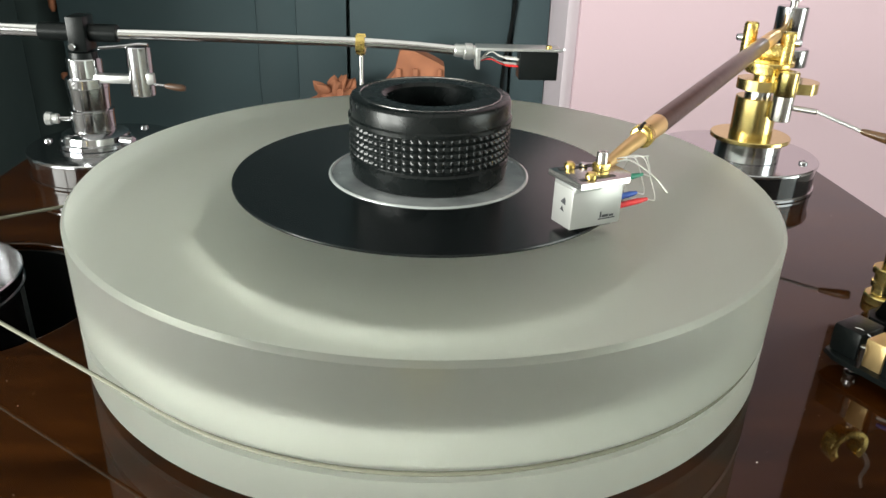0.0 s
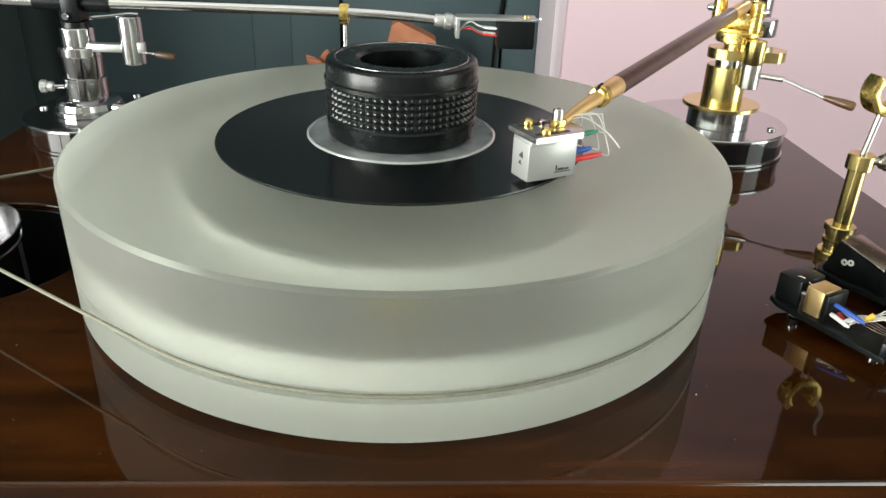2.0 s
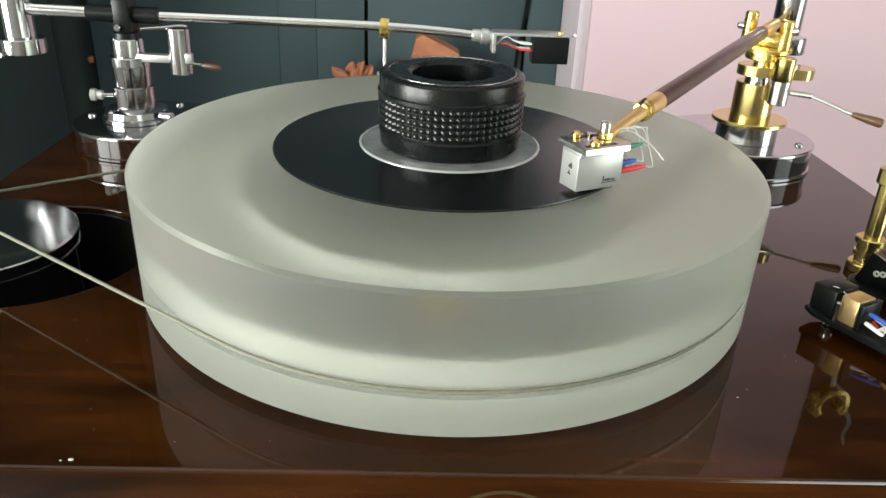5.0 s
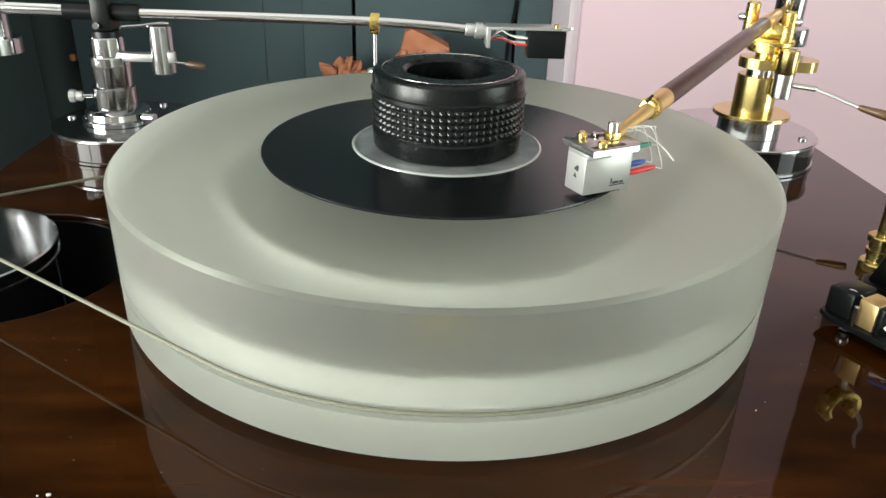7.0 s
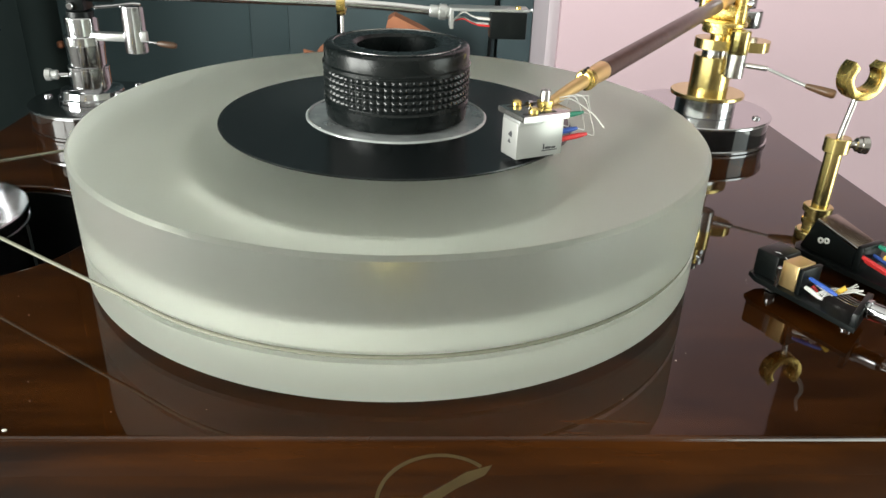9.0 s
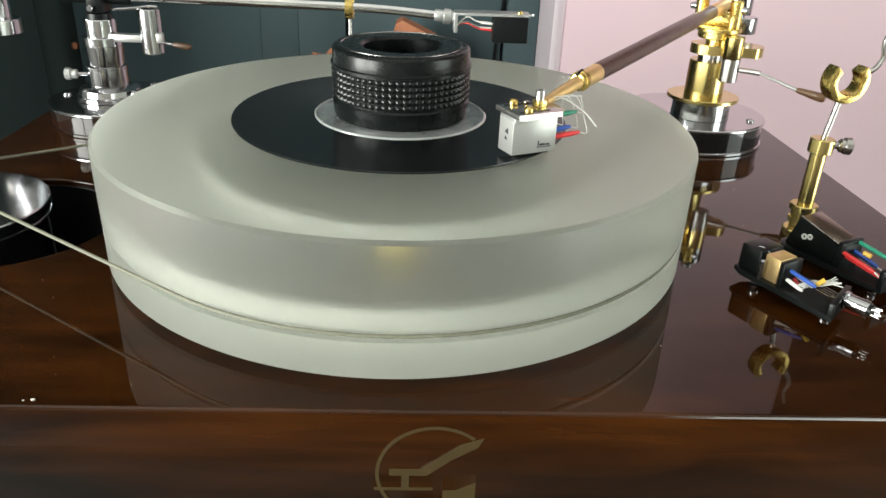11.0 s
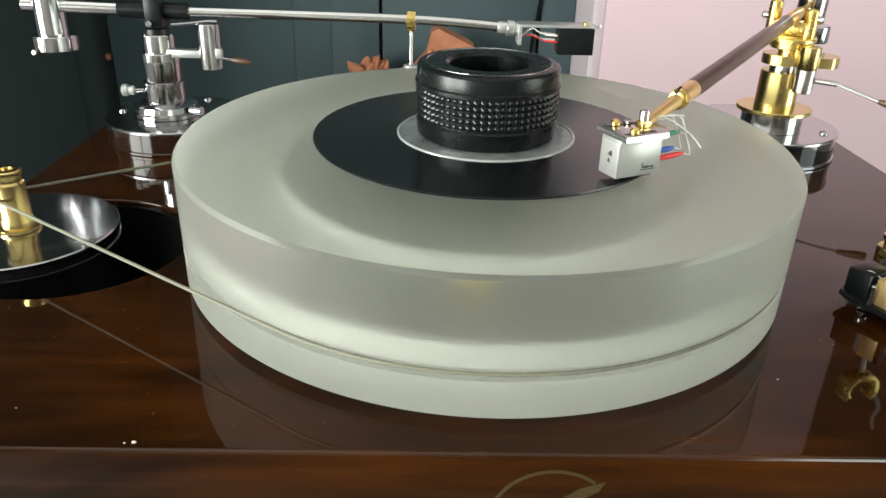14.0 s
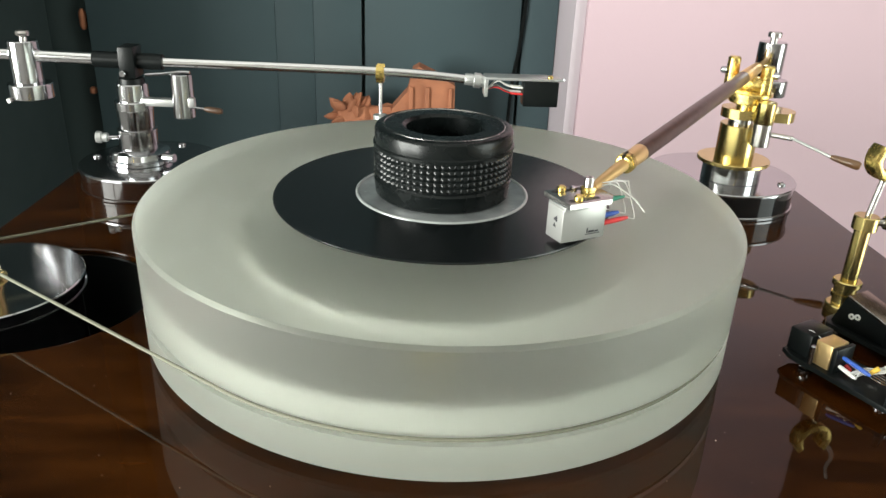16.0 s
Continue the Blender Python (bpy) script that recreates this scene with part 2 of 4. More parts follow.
def sweep(points, radius, seg=10, steps=8, closed=False):
    """A tube along a curved line; radius is a number, or one for each end."""
    pts = [Vector(p) for p in points] if steps == 0 else smooth_path(points, steps)
    r0, r1 = radius if isinstance(radius, tuple) else (radius, radius)
    bm = bmesh.new()
    rings = []
    up = Vector((0.13, 0.29, 0.95))
    n = len(pts)
    for i, p in enumerate(pts):
        d = (pts[(i + 1) % n] - pts[i - 1]) if closed else (pts[min(i + 1, n - 1)] - pts[max(i - 1, 0)])
        d.normalize()
        side = up.cross(d)
        if side.length < 1e-4:
            side = Vector((1, 0, 0)).cross(d)
        side.normalize()
        top = d.cross(side)
        up = top
        r = r0 + (r1 - r0) * i / max(1, n - 1)
        rings.append([bm.verts.new(p + r * (math.cos(a) * side + math.sin(a) * top)) for a in (2 * math.pi * k / seg for k in range(seg))])
    pairs = list(zip(rings, rings[1:])) + ([(rings[-1], rings[0])] if closed else [])
    for a, b in pairs:
        for i in range(seg):
            j = (i + 1) % seg
            bm.faces.new((a[i], a[j], b[j], b[i]))
    if not closed:
        bm.faces.new(rings[0])
        bm.faces.new(rings[-1])
    return bm


def block(sx, sy, sz, m=None, edge=0.0005, steps=2):
    """A box with its base on the ground of m and softened edges."""
    bm = bmesh.new()
    bmesh.ops.create_cube(bm, size=1, matrix=Matrix.Translation((0, 0, sz / 2)) @ Matrix.Diagonal((sx, sy, sz, 1)))
    if edge:
        bmesh.ops.bevel(bm, geom=bm.edges[:], offset=edge, segments=steps, affect="EDGES", profile=0.5)
    if m is not None:
        bm.transform(m)
    return bm


def slab(outline, z0, z1, m=None, edge=0.0, steps=2):
    """A flat piece of that outline, from z0 up to z1, with its top rim softened."""
    bm = bmesh.new()
    top = bm.faces.new([bm.verts.new((x, y, z1)) for x, y in outline])
    got = bmesh.ops.extrude_face_region(bm, geom=[top])
    low = [v for v in got["geom"] if isinstance(v, bmesh.types.BMVert)]
    for v in low:
        v.co.z = z0
    bmesh.ops.recalc_face_normals(bm, faces=bm.faces[:])
    if edge:
        rim = [e for e in bm.edges if all(abs(v.co.z - z1) < 1e-9 for v in e.verts)]
        bmesh.ops.bevel(bm, geom=rim, offset=edge, segments=steps, affect="EDGES", profile=0.5)
    if m is not None:
        bm.transform(m)
    return bm


def arc(cx, cy, r, a0, a1, n):
    return [(cx + r * math.cos(radians(a0 + (a1 - a0) * i / n)), cy + r * math.sin(radians(a0 + (a1 - a0) * i / n))) for i in range(n + 1)]


# ---- the room ----
def wall(name, x0, x1, y0, y1, z0, z1, mat, label):
    ob = part(name, block(x1 - x0, y1 - y0, z1 - z0, Matrix.Translation(((x0 + x1) / 2, (y0 + y1) / 2, z0)), 0), mat)
    return tagged(ob, label, "wall", kind="structure")


FLOOR_Z, CEIL_Z = -0.82, 1.6
tagged(part("floor", block(3.6, 3.2, 0.05, Matrix.Translation((0.1, -0.55, FLOOR_Z - 0.05)), 0), FLOORING), "dark tiled floor of the room", "floor", kind="structure")
tagged(part("ceiling", block(3.6, 3.2, 0.05, Matrix.Translation((0.1, -0.55, CEIL_Z)), 0), CEILING_PAINT), "plain white ceiling", "ceiling", kind="structure")
wall("wall_south", -1.75, 1.85, -2.2, -2.1, FLOOR_Z, CEIL_Z, CREAM, "plain cream wall behind the camera")
# east wall, with an unseen opening added behind the fill lamp
wall("wall_east_south", 1.75, 1.85, -2.1, -1.07, FLOOR_Z, 1.22, CREAM, "plain wall beside the added fill opening")
wall("wall_east_north", 1.75, 1.85, -0.13, 1.0, FLOOR_Z, 1.22, CREAM, "plain wall beside the added fill opening")
wall("wall_east_top", 1.75, 1.85, -2.1, 1.0, 1.22, CEIL_Z, CREAM, "plain wall above the added fill opening")
# pink wall that stands forward of the teal panels
wall("wall_pink", 0.232, 1.75, 0.79, 1.05, FLOOR_Z, CEIL_Z, PINK, "smooth pink painted wall")
wall("wall_edge", 0.215, 0.2315, 0.80, 1.05, FLOOR_Z, CEIL_Z, PALE, "pale end face of the pink wall")
# west wall with the window that lights the room
def window_wall(x0, x1, y0, y1, z0, z1, posts):
    """A side wall with an opening from y0 to y1 and z0 to z1, and a painted frame in it."""
    wall("wall_west_low", x0, x1, -2.1, 1.0, FLOOR_Z, z0, CREAM, "plain wall below the window")
    wall("wall_west_top", x0, x1, -2.1, 1.0, z1, CEIL_Z, CREAM, "plain wall above the window")
    wall("wall_west_south", x0, x1, -2.1, y0, z0, z1, CREAM, "plain wall beside the window")
    wall("wall_west_north", x0, x1, y1, 1.0, z0, z1, CREAM, "plain wall beside the window")
    xc = (x0 + x1) / 2
    ob = thing("window_1", (xc, (y0 + y1) / 2, z0), "white painted window of two casements", "window", kind="structure")
    for p0, p1 in posts:
        part("jamb", block(0.06, p1 - p0, z1 - z0, Matrix.Translation((xc, (p0 + p1) / 2, z0)), 0.004), CEILING_PAINT, ob)
    for zr in (z0, z1 - 0.04):
        for (_, p0), (p1, _) in zip(posts, posts[1:]):
            part("rail", block(0.06, p1 - p0 - 0.001, 0.04, Matrix.Translation((xc, (p0 + p1) / 2, zr)), 0.004), CEILING_PAINT, ob)


window_wall(-1.75, -1.65, -1.86, -0.30, -0.24, 0.76, ((-1.86, -1.82), (-1.18, -0.98), (-0.34, -0.30)))
# teal boards at the back, with narrow dark gaps between them
wall("wall_north", -1.75, 0.232, 0.965, 1.05, FLOOR_Z, CEIL_Z, DARK_PANEL, "dark backing behind the teal boards")
back = bpy.data.objects["wall_north"]
edges = [-0.575, -0.262, -0.198, -0.1115, 0.157, 0.2145]
for x0, x1, gap in zip(edges, edges[1:], (0.0006, 0.0006, 0.006, 0.006, 0.001)):
    part("panel", block(x1 - x0 - gap, 0.02, CEIL_Z - FLOOR_Z - 0.02, Matrix.Translation(((x0 + x1 - gap) / 2, 0.953, FLOOR_Z + 0.01)), 0.0003), TEAL, back)
for z in (0.020, -0.103):
    peg = thing("wall_peg", (-0.586, 0.962, z), "small orange wooden peg on the dark back wall", "peg", "wall pegs")
    part("pin", plain_rod((-0.586, 0.9655, z), (-0.586, 0.950, z), 0.003), LEVER_WOOD, peg)
    part("head", rod((-0.586, 0.952, z - (0.020 if z > 0 else 0.006)), (-0.586, 0.952, z + (0.014 if z > 0 else 0.006)), [(0, 0.003), (0.2, 0.006), (0.8, 0.006), (1, 0.003)]), CLAY, peg)
# cupboard-shaped blocker, added to keep window light off the left teal boards
tall = thing("corner_shade_blocker", (-0.95, 0.62, FLOOR_Z), "tall dark light-blocking box added in the corner by the teal boards", "cupboard")
part("body", block(0.62, 0.62, 2.2, Matrix.Translation((-0.95, 0.635, FLOOR_Z)), 0.004), DARK_PANEL, tall)
for k in range(2):
    part("door", block(0.30, 0.02, 2.1, Matrix.Translation((-1.1025 + 0.305 * k, 0.3145, FLOOR_Z + 0.05)), 0.004), DARK_PANEL, tall)
cable = part("cable", sweep([(0.160, 0.938, 0.35), (0.158, 0.938, 0.10), (0.152, 0.938, 0.0), (0.142, 0.938, -0.09), (0.138, 0.938, -0.35), (0.140, 0.938, FLOOR_Z)], 0.0030, 8), BLACK_PLASTIC)
tagged(cable, "thin black cable hanging against the teal boards", "cable")


# dark wall cupboard high on the pink wall, which the lacquer mirrors
cupboard = thing("wall_cupboard", (1.1, 0.65, 0.47), "dark brown wooden cupboard hung high on the pink wall", "cupboard")
CUP = material("dark_brown_wood", (0.035, 0.018, 0.009), 0.45, vary=0.35, scale=12, stretch=(8, 8, 1))
part("body", block(0.80, 0.285, 0.95, Matrix.Translation((1.12, 0.645, 0.47)), 0.004), CUP, cupboard)
for k in range(2):
    part("door", block(0.385, 0.02, 0.92, Matrix.Translation((0.92 + 0.40 * k, 0.49, 0.485)), 0.004), CUP, cupboard)


# ---- support and plinth ----
PX0, PX1, PY0, PY1 = -0.287, 0.3005, -0.1670, 0.27
table = thing("rack", (0, 0.05, FLOOR_Z), "dark wooden stand under the turntable", "stand")
part("top", block(0.66, 0.52, 0.03, Matrix.Translation((0.006, 0.052, -0.13)), 0.003), DARK_PANEL, table)
for lx in (-0.28, 0.292):
    for ly in (-0.17, 0.27):
        part("leg", block(0.04, 0.04, -0.131 - FLOOR_Z, Matrix.Translation((lx, ly, FLOOR_Z)), 0.003), DARK_PANEL, table)

MX, MY, MR = -0.219, -0.003, 0.061
outline = [(PX0, PY0), (PX1, PY0), (PX1, PY1), (PX0, PY1)]
outline += [(PX0, MY + MR)] + arc(MX, MY, MR, 90, -90, 48) + [(PX0, MY - MR)]
plinth = thing("turntable_plinth", (0.006, 0.05, -0.1), "high-gloss dark mahogany turntable plinth with rounded edges", "turntable")
body = part("body", slab(outline, -0.098, 0.0, edge=0.0016, steps=6), MAHOGANY, plinth)
body.modifiers.new("weighted_normal", "WEIGHTED_NORMAL").weight = 100
liner = arc(MX, MY, MR - 0.0004, 95, -95, 48)
part("well_liner", slab(liner + [(x * 0.965 + MX * 0.035, y * 0.965 + MY * 0.035) for x, y in reversed(liner)], -0.097, -0.0035), BLACK_PLASTIC, plinth, "black lining of the motor well")
part("well_floor", slab(arc(MX - 0.001, MY, MR - 0.003, 100, -100, 40), -0.0978, -0.095), BLACK_PLASTIC, plinth)
for fx in (-0.25, 0.262):
    for fy in (-0.12, 0.22):
        part("foot", lathe([(0, -0.1), (0.02, -0.1), (0.02, -0.0975), (0, -0.0975)], (fx, fy, 0)), BLACK_PLASTIC, plinth)

# emblem let into the front
EX, EZ, ER = 0.0168, -0.0295, 0.0243
emblem_pose = Matrix.Translation((EX, PY0 + 0.00002, EZ)) @ Matrix.Rotation(radians(90), 4, "X")
emblem = thing("emblem", (EX, PY0, EZ), "dull brass emblem of plain shapes inlaid in the plinth front", "emblem")


def crescent(r, a0, a1, w, n=48):
    out = arc(0, 0, r, a0, a1, n)
    return out + [(x * (r - w) / r, y * (r - w) / r) for x, y in reversed(out)]


part("ring", slab(crescent(ER - 0.0012, 50, 318, 0.0014), 0, 0.00015, emblem_pose @ Matrix.Translation((0.0012, -0.0004, 0))), INLAY, emblem)
part("arm", slab([(-0.0165, 0.0022), (-0.0045, 0.0022), (0.0105, 0.0142), (0.0195, 0.0175), (0.0172, 0.0128), (0.0075, 0.0068), (-0.002, -0.0012), (-0.0088, -0.0012), (-0.0088, -0.0072), (-0.0118, -0.0072), (-0.0118, -0.0012), (-0.0165, -0.0012)], 0, 0.00015, emblem_pose), INLAY, emblem)
part("bar", slab([(-0.0225, -0.0072), (0.0005, -0.0072), (0.0005, -0.0086), (-0.0225, -0.0086)], 0, 0.0002, emblem_pose), INLAY, emblem)
part("wedge", slab([(0.0045, -0.0085), (0.0095, -0.0085), (0.0172, -0.0045), (0.0172, -0.0185), (0.0045, -0.0185)], 0, 0.00015, emblem_pose), INLAY, emblem)


# ---- platter, record, clamp ----
R, Z0, Z1 = 0.1516, 0.0052, 0.0645
PCX, PCY = -0.0005, -0.0012
# the platter runs very slightly out of level
TILT = Matrix.Translation((PCX, PCY, 0)) @ Matrix.Rotation(radians(0.70), 4, "X") @ Matrix.Translation((-PCX, -PCY, 0))
platter = thing("platter", (PCX, PCY, Z0), "thick frosted acrylic turntable platter with a belt groove", "platter")
ZG, HUB_R, HUB_Z = 0.0247, 0.1030, 0.0185


def skin(name, profile, mat, label=""):
    """One turned face of the platter, its outside away from the middle of the body."""
    bm = lathe(profile, (PCX, PCY, 0), seg=192)
    bmesh.ops.recalc_face_normals(bm, faces=bm.faces[:])
    f = max(bm.faces, key=lambda q: q.calc_area())
    c = f.calc_center_median()
    out = Vector((c.x - PCX, c.y - PCY, 0)).normalized() if abs(f.normal.z) < 0.5 else Vector((0, 0, 1 if c.z > 0.03 else -1))
    if f.normal.dot(out) < 0:
        bmesh.ops.reverse_faces(bm, faces=bm.faces[:])
    return part(name, bm, mat, platter, label, turn=False)


skin("hub_recess", [(0, HUB_Z), (HUB_R, HUB_Z)], ACRYLIC)
wall_in = lathe([(HUB_R, HUB_Z), (HUB_R, Z0)], (PCX, PCY, 0), seg=192)
for f in wall_in.faces:
    f.normal_update()
if wall_in.faces[:][0].normal.dot(Vector((*wall_in.faces[:][0].calc_center_median().xy, 0))) > 0:
    bmesh.ops.reverse_faces(wall_in, faces=wall_in.faces[:])
part("recess_wall", wall_in, ACRYLIC_BASE, platter, turn=False)
skin("underside", [(HUB_R, Z0), (R - 0.0012, Z0)], ACRYLIC_UNDER)
skin("lower_band", [(R - 0.0012, Z0), (R, Z0 + 0.0012), (R, ZG - 0.0023)], ACRYLIC_SIDE)
skin("belt_groove", [(R, ZG - 0.0023), (R - 0.0024, ZG - 0.0019), (R - 0.0024, ZG + 0.0019), (R, ZG + 0.0023)], ACRYLIC_SIDE, "narrow groove for the belt")
skin("side_wall", [(R, ZG + 0.0023), (R, Z1 - 0.0016)], ACRYLIC_SIDE)
skin("rim_bevel", [(R, Z1 - 0.0016), (R - 0.0016, Z1)], ACRYLIC_SIDE, "bright bevelled rim")
skin("top_face", [(R - 0.0016, Z1), (0, Z1)], ACRYLIC)
hub = thing("bearing", (PCX, PCY, 0), "grey bearing hub with a brass core under the platter", "bearing")
part("hub", lathe([(0.026, 0.0016), (HUB_R - 0.002, 0.0016), (HUB_R - 0.002, HUB_Z - 0.0012), (0.026, HUB_Z - 0.0012), (0.026, 0.0016)], (PCX, PCY, 0), seg=96), HUB_GREY, hub)
part("core", lathe([(0, 0), (0.0255, 0), (0.0255, HUB_Z - 0.0006), (0.0066, HUB_Z - 0.0006), (0.0066, 0.034), (0.0060, 0.035), (0, 0.035)], (PCX, PCY, 0)), BRASS, hub, "brass core with a bearing bush")

record = thing("record", (PCX, PCY, Z1), "seven-inch black vinyl record with a worn pale label", "record")
part("vinyl", lathe([(0, 0.0001), (0.0863, 0.0001), (0.0866, 0.0007), (0.0863, 0.0012), (0.0843, 0.0011), (0.0500, 0.0011), (0.0465, 0.0014), (0, 0.0014)], (PCX, PCY, Z1), seg=160), VINYL, record)
part("label", lathe([(0, 0.0014), (0.0442, 0.0014), (0.0445, 0.0016), (0, 0.0018)], (PCX, PCY, Z1), seg=128), LABEL_PAPER, record, "pale grey paper label")
part("label_rim", lathe([(0.0432, 0.0016), (0.0434, 0.0019), (0.0440, 0.0021), (0.0448, 0.0018), (0.0450, 0.0013), (0.0432, 0.0013), (0.0432, 0.0016)], (PCX, PCY, Z1), seg=128), RIM_PALE, record, "pale glossy rim of the label")

CZ = Z1 + 0.0018
clamp = thing("record_clamp", (PCX, PCY, CZ), "black record clamp with a knurled band and a hollow top", "clamp")
part("body", lathe([(0, 0), (0.0335, 0), (0.0345, 0.001), (0.0353, 0.0085), (0.0345, 0.0095), (0.0345, 0.0252), (0.0358, 0.0256), (0.0358, 0.0268), (0.0350, 0.0274), (0.0350, 0.0335), (0.0345, 0.0346), (0.0335, 0.0352), (0.0300, 0.0354), (0.0212, 0.0352), (0.0194, 0.0338), (0.0188, 0.010), (0, 0.010)], (PCX, PCY, CZ), seg=96), CLAMP_BLACK, clamp)
part("ring_line", lathe([(0.0303, 0.0353), (0.0305, 0.0356), (0.0308, 0.0355), (0.0308, 0.0351), (0.0303, 0.0351)], (PCX, PCY, CZ), seg=96), STEEL, clamp, "thin bright ring line")


def knurls():
    """Rows of small rounded beads round the clamp."""
    bm = bmesh.new()
    rows_n, cols = 5, 62
    h, w = 0.0030, 2 * math.pi / cols
    steps = ((0.0, 0.0344), (0.2, 0.0351), (0.36, 0.0355))
    for i in range(rows_n):
        z = CZ + 0.0098 + h * i
        for k in range(cols):
            rings = []
            for inset, r in steps:
                a0, a1, z0, z1 = w * (k + inset), w * (k + 1 - inset), z + h * inset, z + h * (1 - inset)
                rings.append([bm.verts.new((PCX + r * math.cos(q), PCY + r * math.sin(q), zz)) for q, zz in ((a0, z0), (a1, z0), (a1, z1), (a0, z1))])
            for lo, hi in zip(rings, rings[1:]):
                for q in range(4):
                    bm.faces.new((lo[q], lo[(q + 1) % 4], hi[(q + 1) % 4], hi[q]))
            bm.faces.new(rings[-1])
    return bm


part("knurled_band", knurls(), KNURL_BLACK, clamp, sharp=80.0)
for ob in (platter, hub, record, clamp):
    ob.matrix_basis = TILT @ ob.matrix_basis


# ---- motor, pulley and belt ----
OX, OY, OZ = -0.2500, 0.0010, 0.0062
motor = thing("motor", (OX, OY, -0.098), "round black motor pod with a mirror-polished chrome top plate", "motor")
part("body", lathe([(0, -0.098), (0.047, -0.098), (0.047, -0.003), (0.0505, -0.002), (0.0508, OZ - 0.0022), (0, OZ - 0.0022)], (OX, OY, 0), seg=96), BLACK_GLOSS, motor)
part("plate", lathe([(0, OZ - 0.0022), (0.0509, OZ - 0.0022), (0.0513, OZ - 0.0018), (0.0513, OZ - 0.0006), (0.0507, OZ), (0, OZ)], (OX, OY, 0), seg=96), CHROME, motor)
part("trim_ring", lathe([(0.0500, -0.0022), (0.0513, -0.0020), (0.0513, -0.0012), (0.0500, -0.0010), (0.0500, -0.0022)], (OX, OY, 0), seg=96), CHROME, motor)
part("pulley", lathe([(0, 0), (0.0105, 0), (0.0110, 0.0008), (0.0110, 0.0018), (0.0086, 0.0026), (0.0086, 0.0058), (0.0078, 0.0072), (0.0076, 0.0260), (0.0067, 0.0272), (0.0067, 0.0292), (0.0074, 0.0304), (0.0074, 0.0327), (0.0067, 0.0334), (0.0035, 0.0334), (0.0030, 0.0310), (0, 0.0310)], (OX + 0.001, OY, OZ)), BRASS, motor, "turned brass pulley")
part("screw", lathe([(0, 0), (0.0028, 0), (0.0028, 0.0012), (0.002, 0.0018), (0, 0.0018)], (OX - 0.006, OY - 0.02, OZ)), CHROME, motor)


def belt_path():
    p, r0, r1 = Vector((OX + 0.001 - PCX, OY - PCY)), R - 0.0012, 0.0083
    d = p.length
    base = math.atan2(p.y, p.x)
    off = math.acos((r0 - r1) / d)
    a0, a1 = base + off, base - off
    pts = []
    n = 120
    for i in range(n + 1):
        a = a1 - (2 * math.pi - 2 * off) * i / n
        pts.append((r0 * math.cos(a), r0 * math.sin(a), ZG))
    m = 14
    for i in range(m + 1):
        a = a0 + (2 * off - 2 * math.pi) * 0 - (2 * off) * i / m
        pts.append((p.x + r1 * math.cos(a), p.y + r1 * math.sin(a), ZG))
    return [TILT @ Vector((x + PCX, y + PCY, z)) for x, y, z in pts]


belt = part("drive_belt", sweep(belt_path(), 0.0008, 8, 0, True), RUBBER_BELT)
tagged(belt, "cream rubber drive belt round the platter and pulley", "belt")


# ---- base discs of the arms ----
def pedestal(x, y, top, body_mat, ring_mat, screws, k=1.0):
    ob = thing("tonearm_pedestal", (x, y, 0), "round glossy dark tonearm pedestal with a polished chrome top plate", "pedestal", "tonearm pedestals")
    part("body", lathe([(0, 0.0026), (k * 0.0548, 0.0026), (k * 0.0548, top - 0.0025), (0, top - 0.0025)], (x, y, 0), seg=96), body_mat, ob)
    part("ring", lathe([(0, 0), (k * 0.0552, 0), (k * 0.0558, 0.0006), (k * 0.0558, 0.0022), (k * 0.0550, 0.0028), (0, 0.0028)], (x, y, 0), seg=96), ring_mat, ob)
    part("plate", lathe([(0, top - 0.0027), (k * 0.0552, top - 0.0027), (k * 0.0560, top - 0.002), (k * 0.0560, top - 0.0006), (k * 0.0553, top), (0, top)], (x, y, 0), seg=96), CHROME, ob, "mirror-polished top plate")
    for a in screws:
        part("screw", lathe([(0, 0), (0.003, 0), (0.003, 0.001), (0.0024, 0.0018), (0.0012, 0.0018), (0.0012, 0.0008), (0, 0.0008)], (x + k * 0.046 * math.cos(radians(a)), y + k * 0.046 * math.sin(radians(a)), top)), CHROME, ob)
    return ob


BRX, BRY, BRT = 0.2252, 0.190, 0.0200
BLX, BLY, BLT = -0.2190, 0.188, 0.0165
pedestal(BRX, BRY, BRT, BLACK_GLOSS, CHROME, (-35, 85, 205))
pedestal(BLX, BLY, BLT + 0.0014, DARK_LACQUER, DARK_LACQUER, (176, -15, 75), 0.93)


# ---- gold tonearm ----
GX, GY = 0.228, 0.178
gold_arm = thing("gold_tonearm", (GX, GY, BRT), "gold-plated tonearm with a dark rosewood tube", "tonearm")
part("foot", lathe([(0, 0), (0.0215, 0), (0.0218, 0.0004), (0.0215, 0.0135), (0, 0.0135)], (GX, GY, BRT)), CHROME, gold_arm, "chrome foot cylinder")
part("flange", lathe([(0, 0.0337), (0.0262, 0.0337), (0.0266, 0.0341), (0.0266, 0.0362), (0.0262, 0.0366), (0, 0.0366)], (GX, GY, 0), 64), BRASS, gold_arm)
part("sleeve", lathe([(0, 0.0366), (0.0142, 0.0366), (0.0142, 0.0625), (0.0136, 0.063), (0, 0.063)], (GX, GY, 0)), BRASS, gold_arm)
part("post", lathe([(0, 0.063), (0.0088, 0.063), (0.0088, 0.0695), (0, 0.0695)], (GX, GY, 0)), CHROME, gold_arm)
plate_outline = arc(GX - 0.002, GY, 0.0135, 60, 250, 20) + arc(0.2500, 0.172, 0.0140, -75, 75, 16)
part("arm_board", slab(plate_outline, 0.0682, 0.0752, edge=0.0006), BRASS, gold_arm, "brass plate that carries the lift")
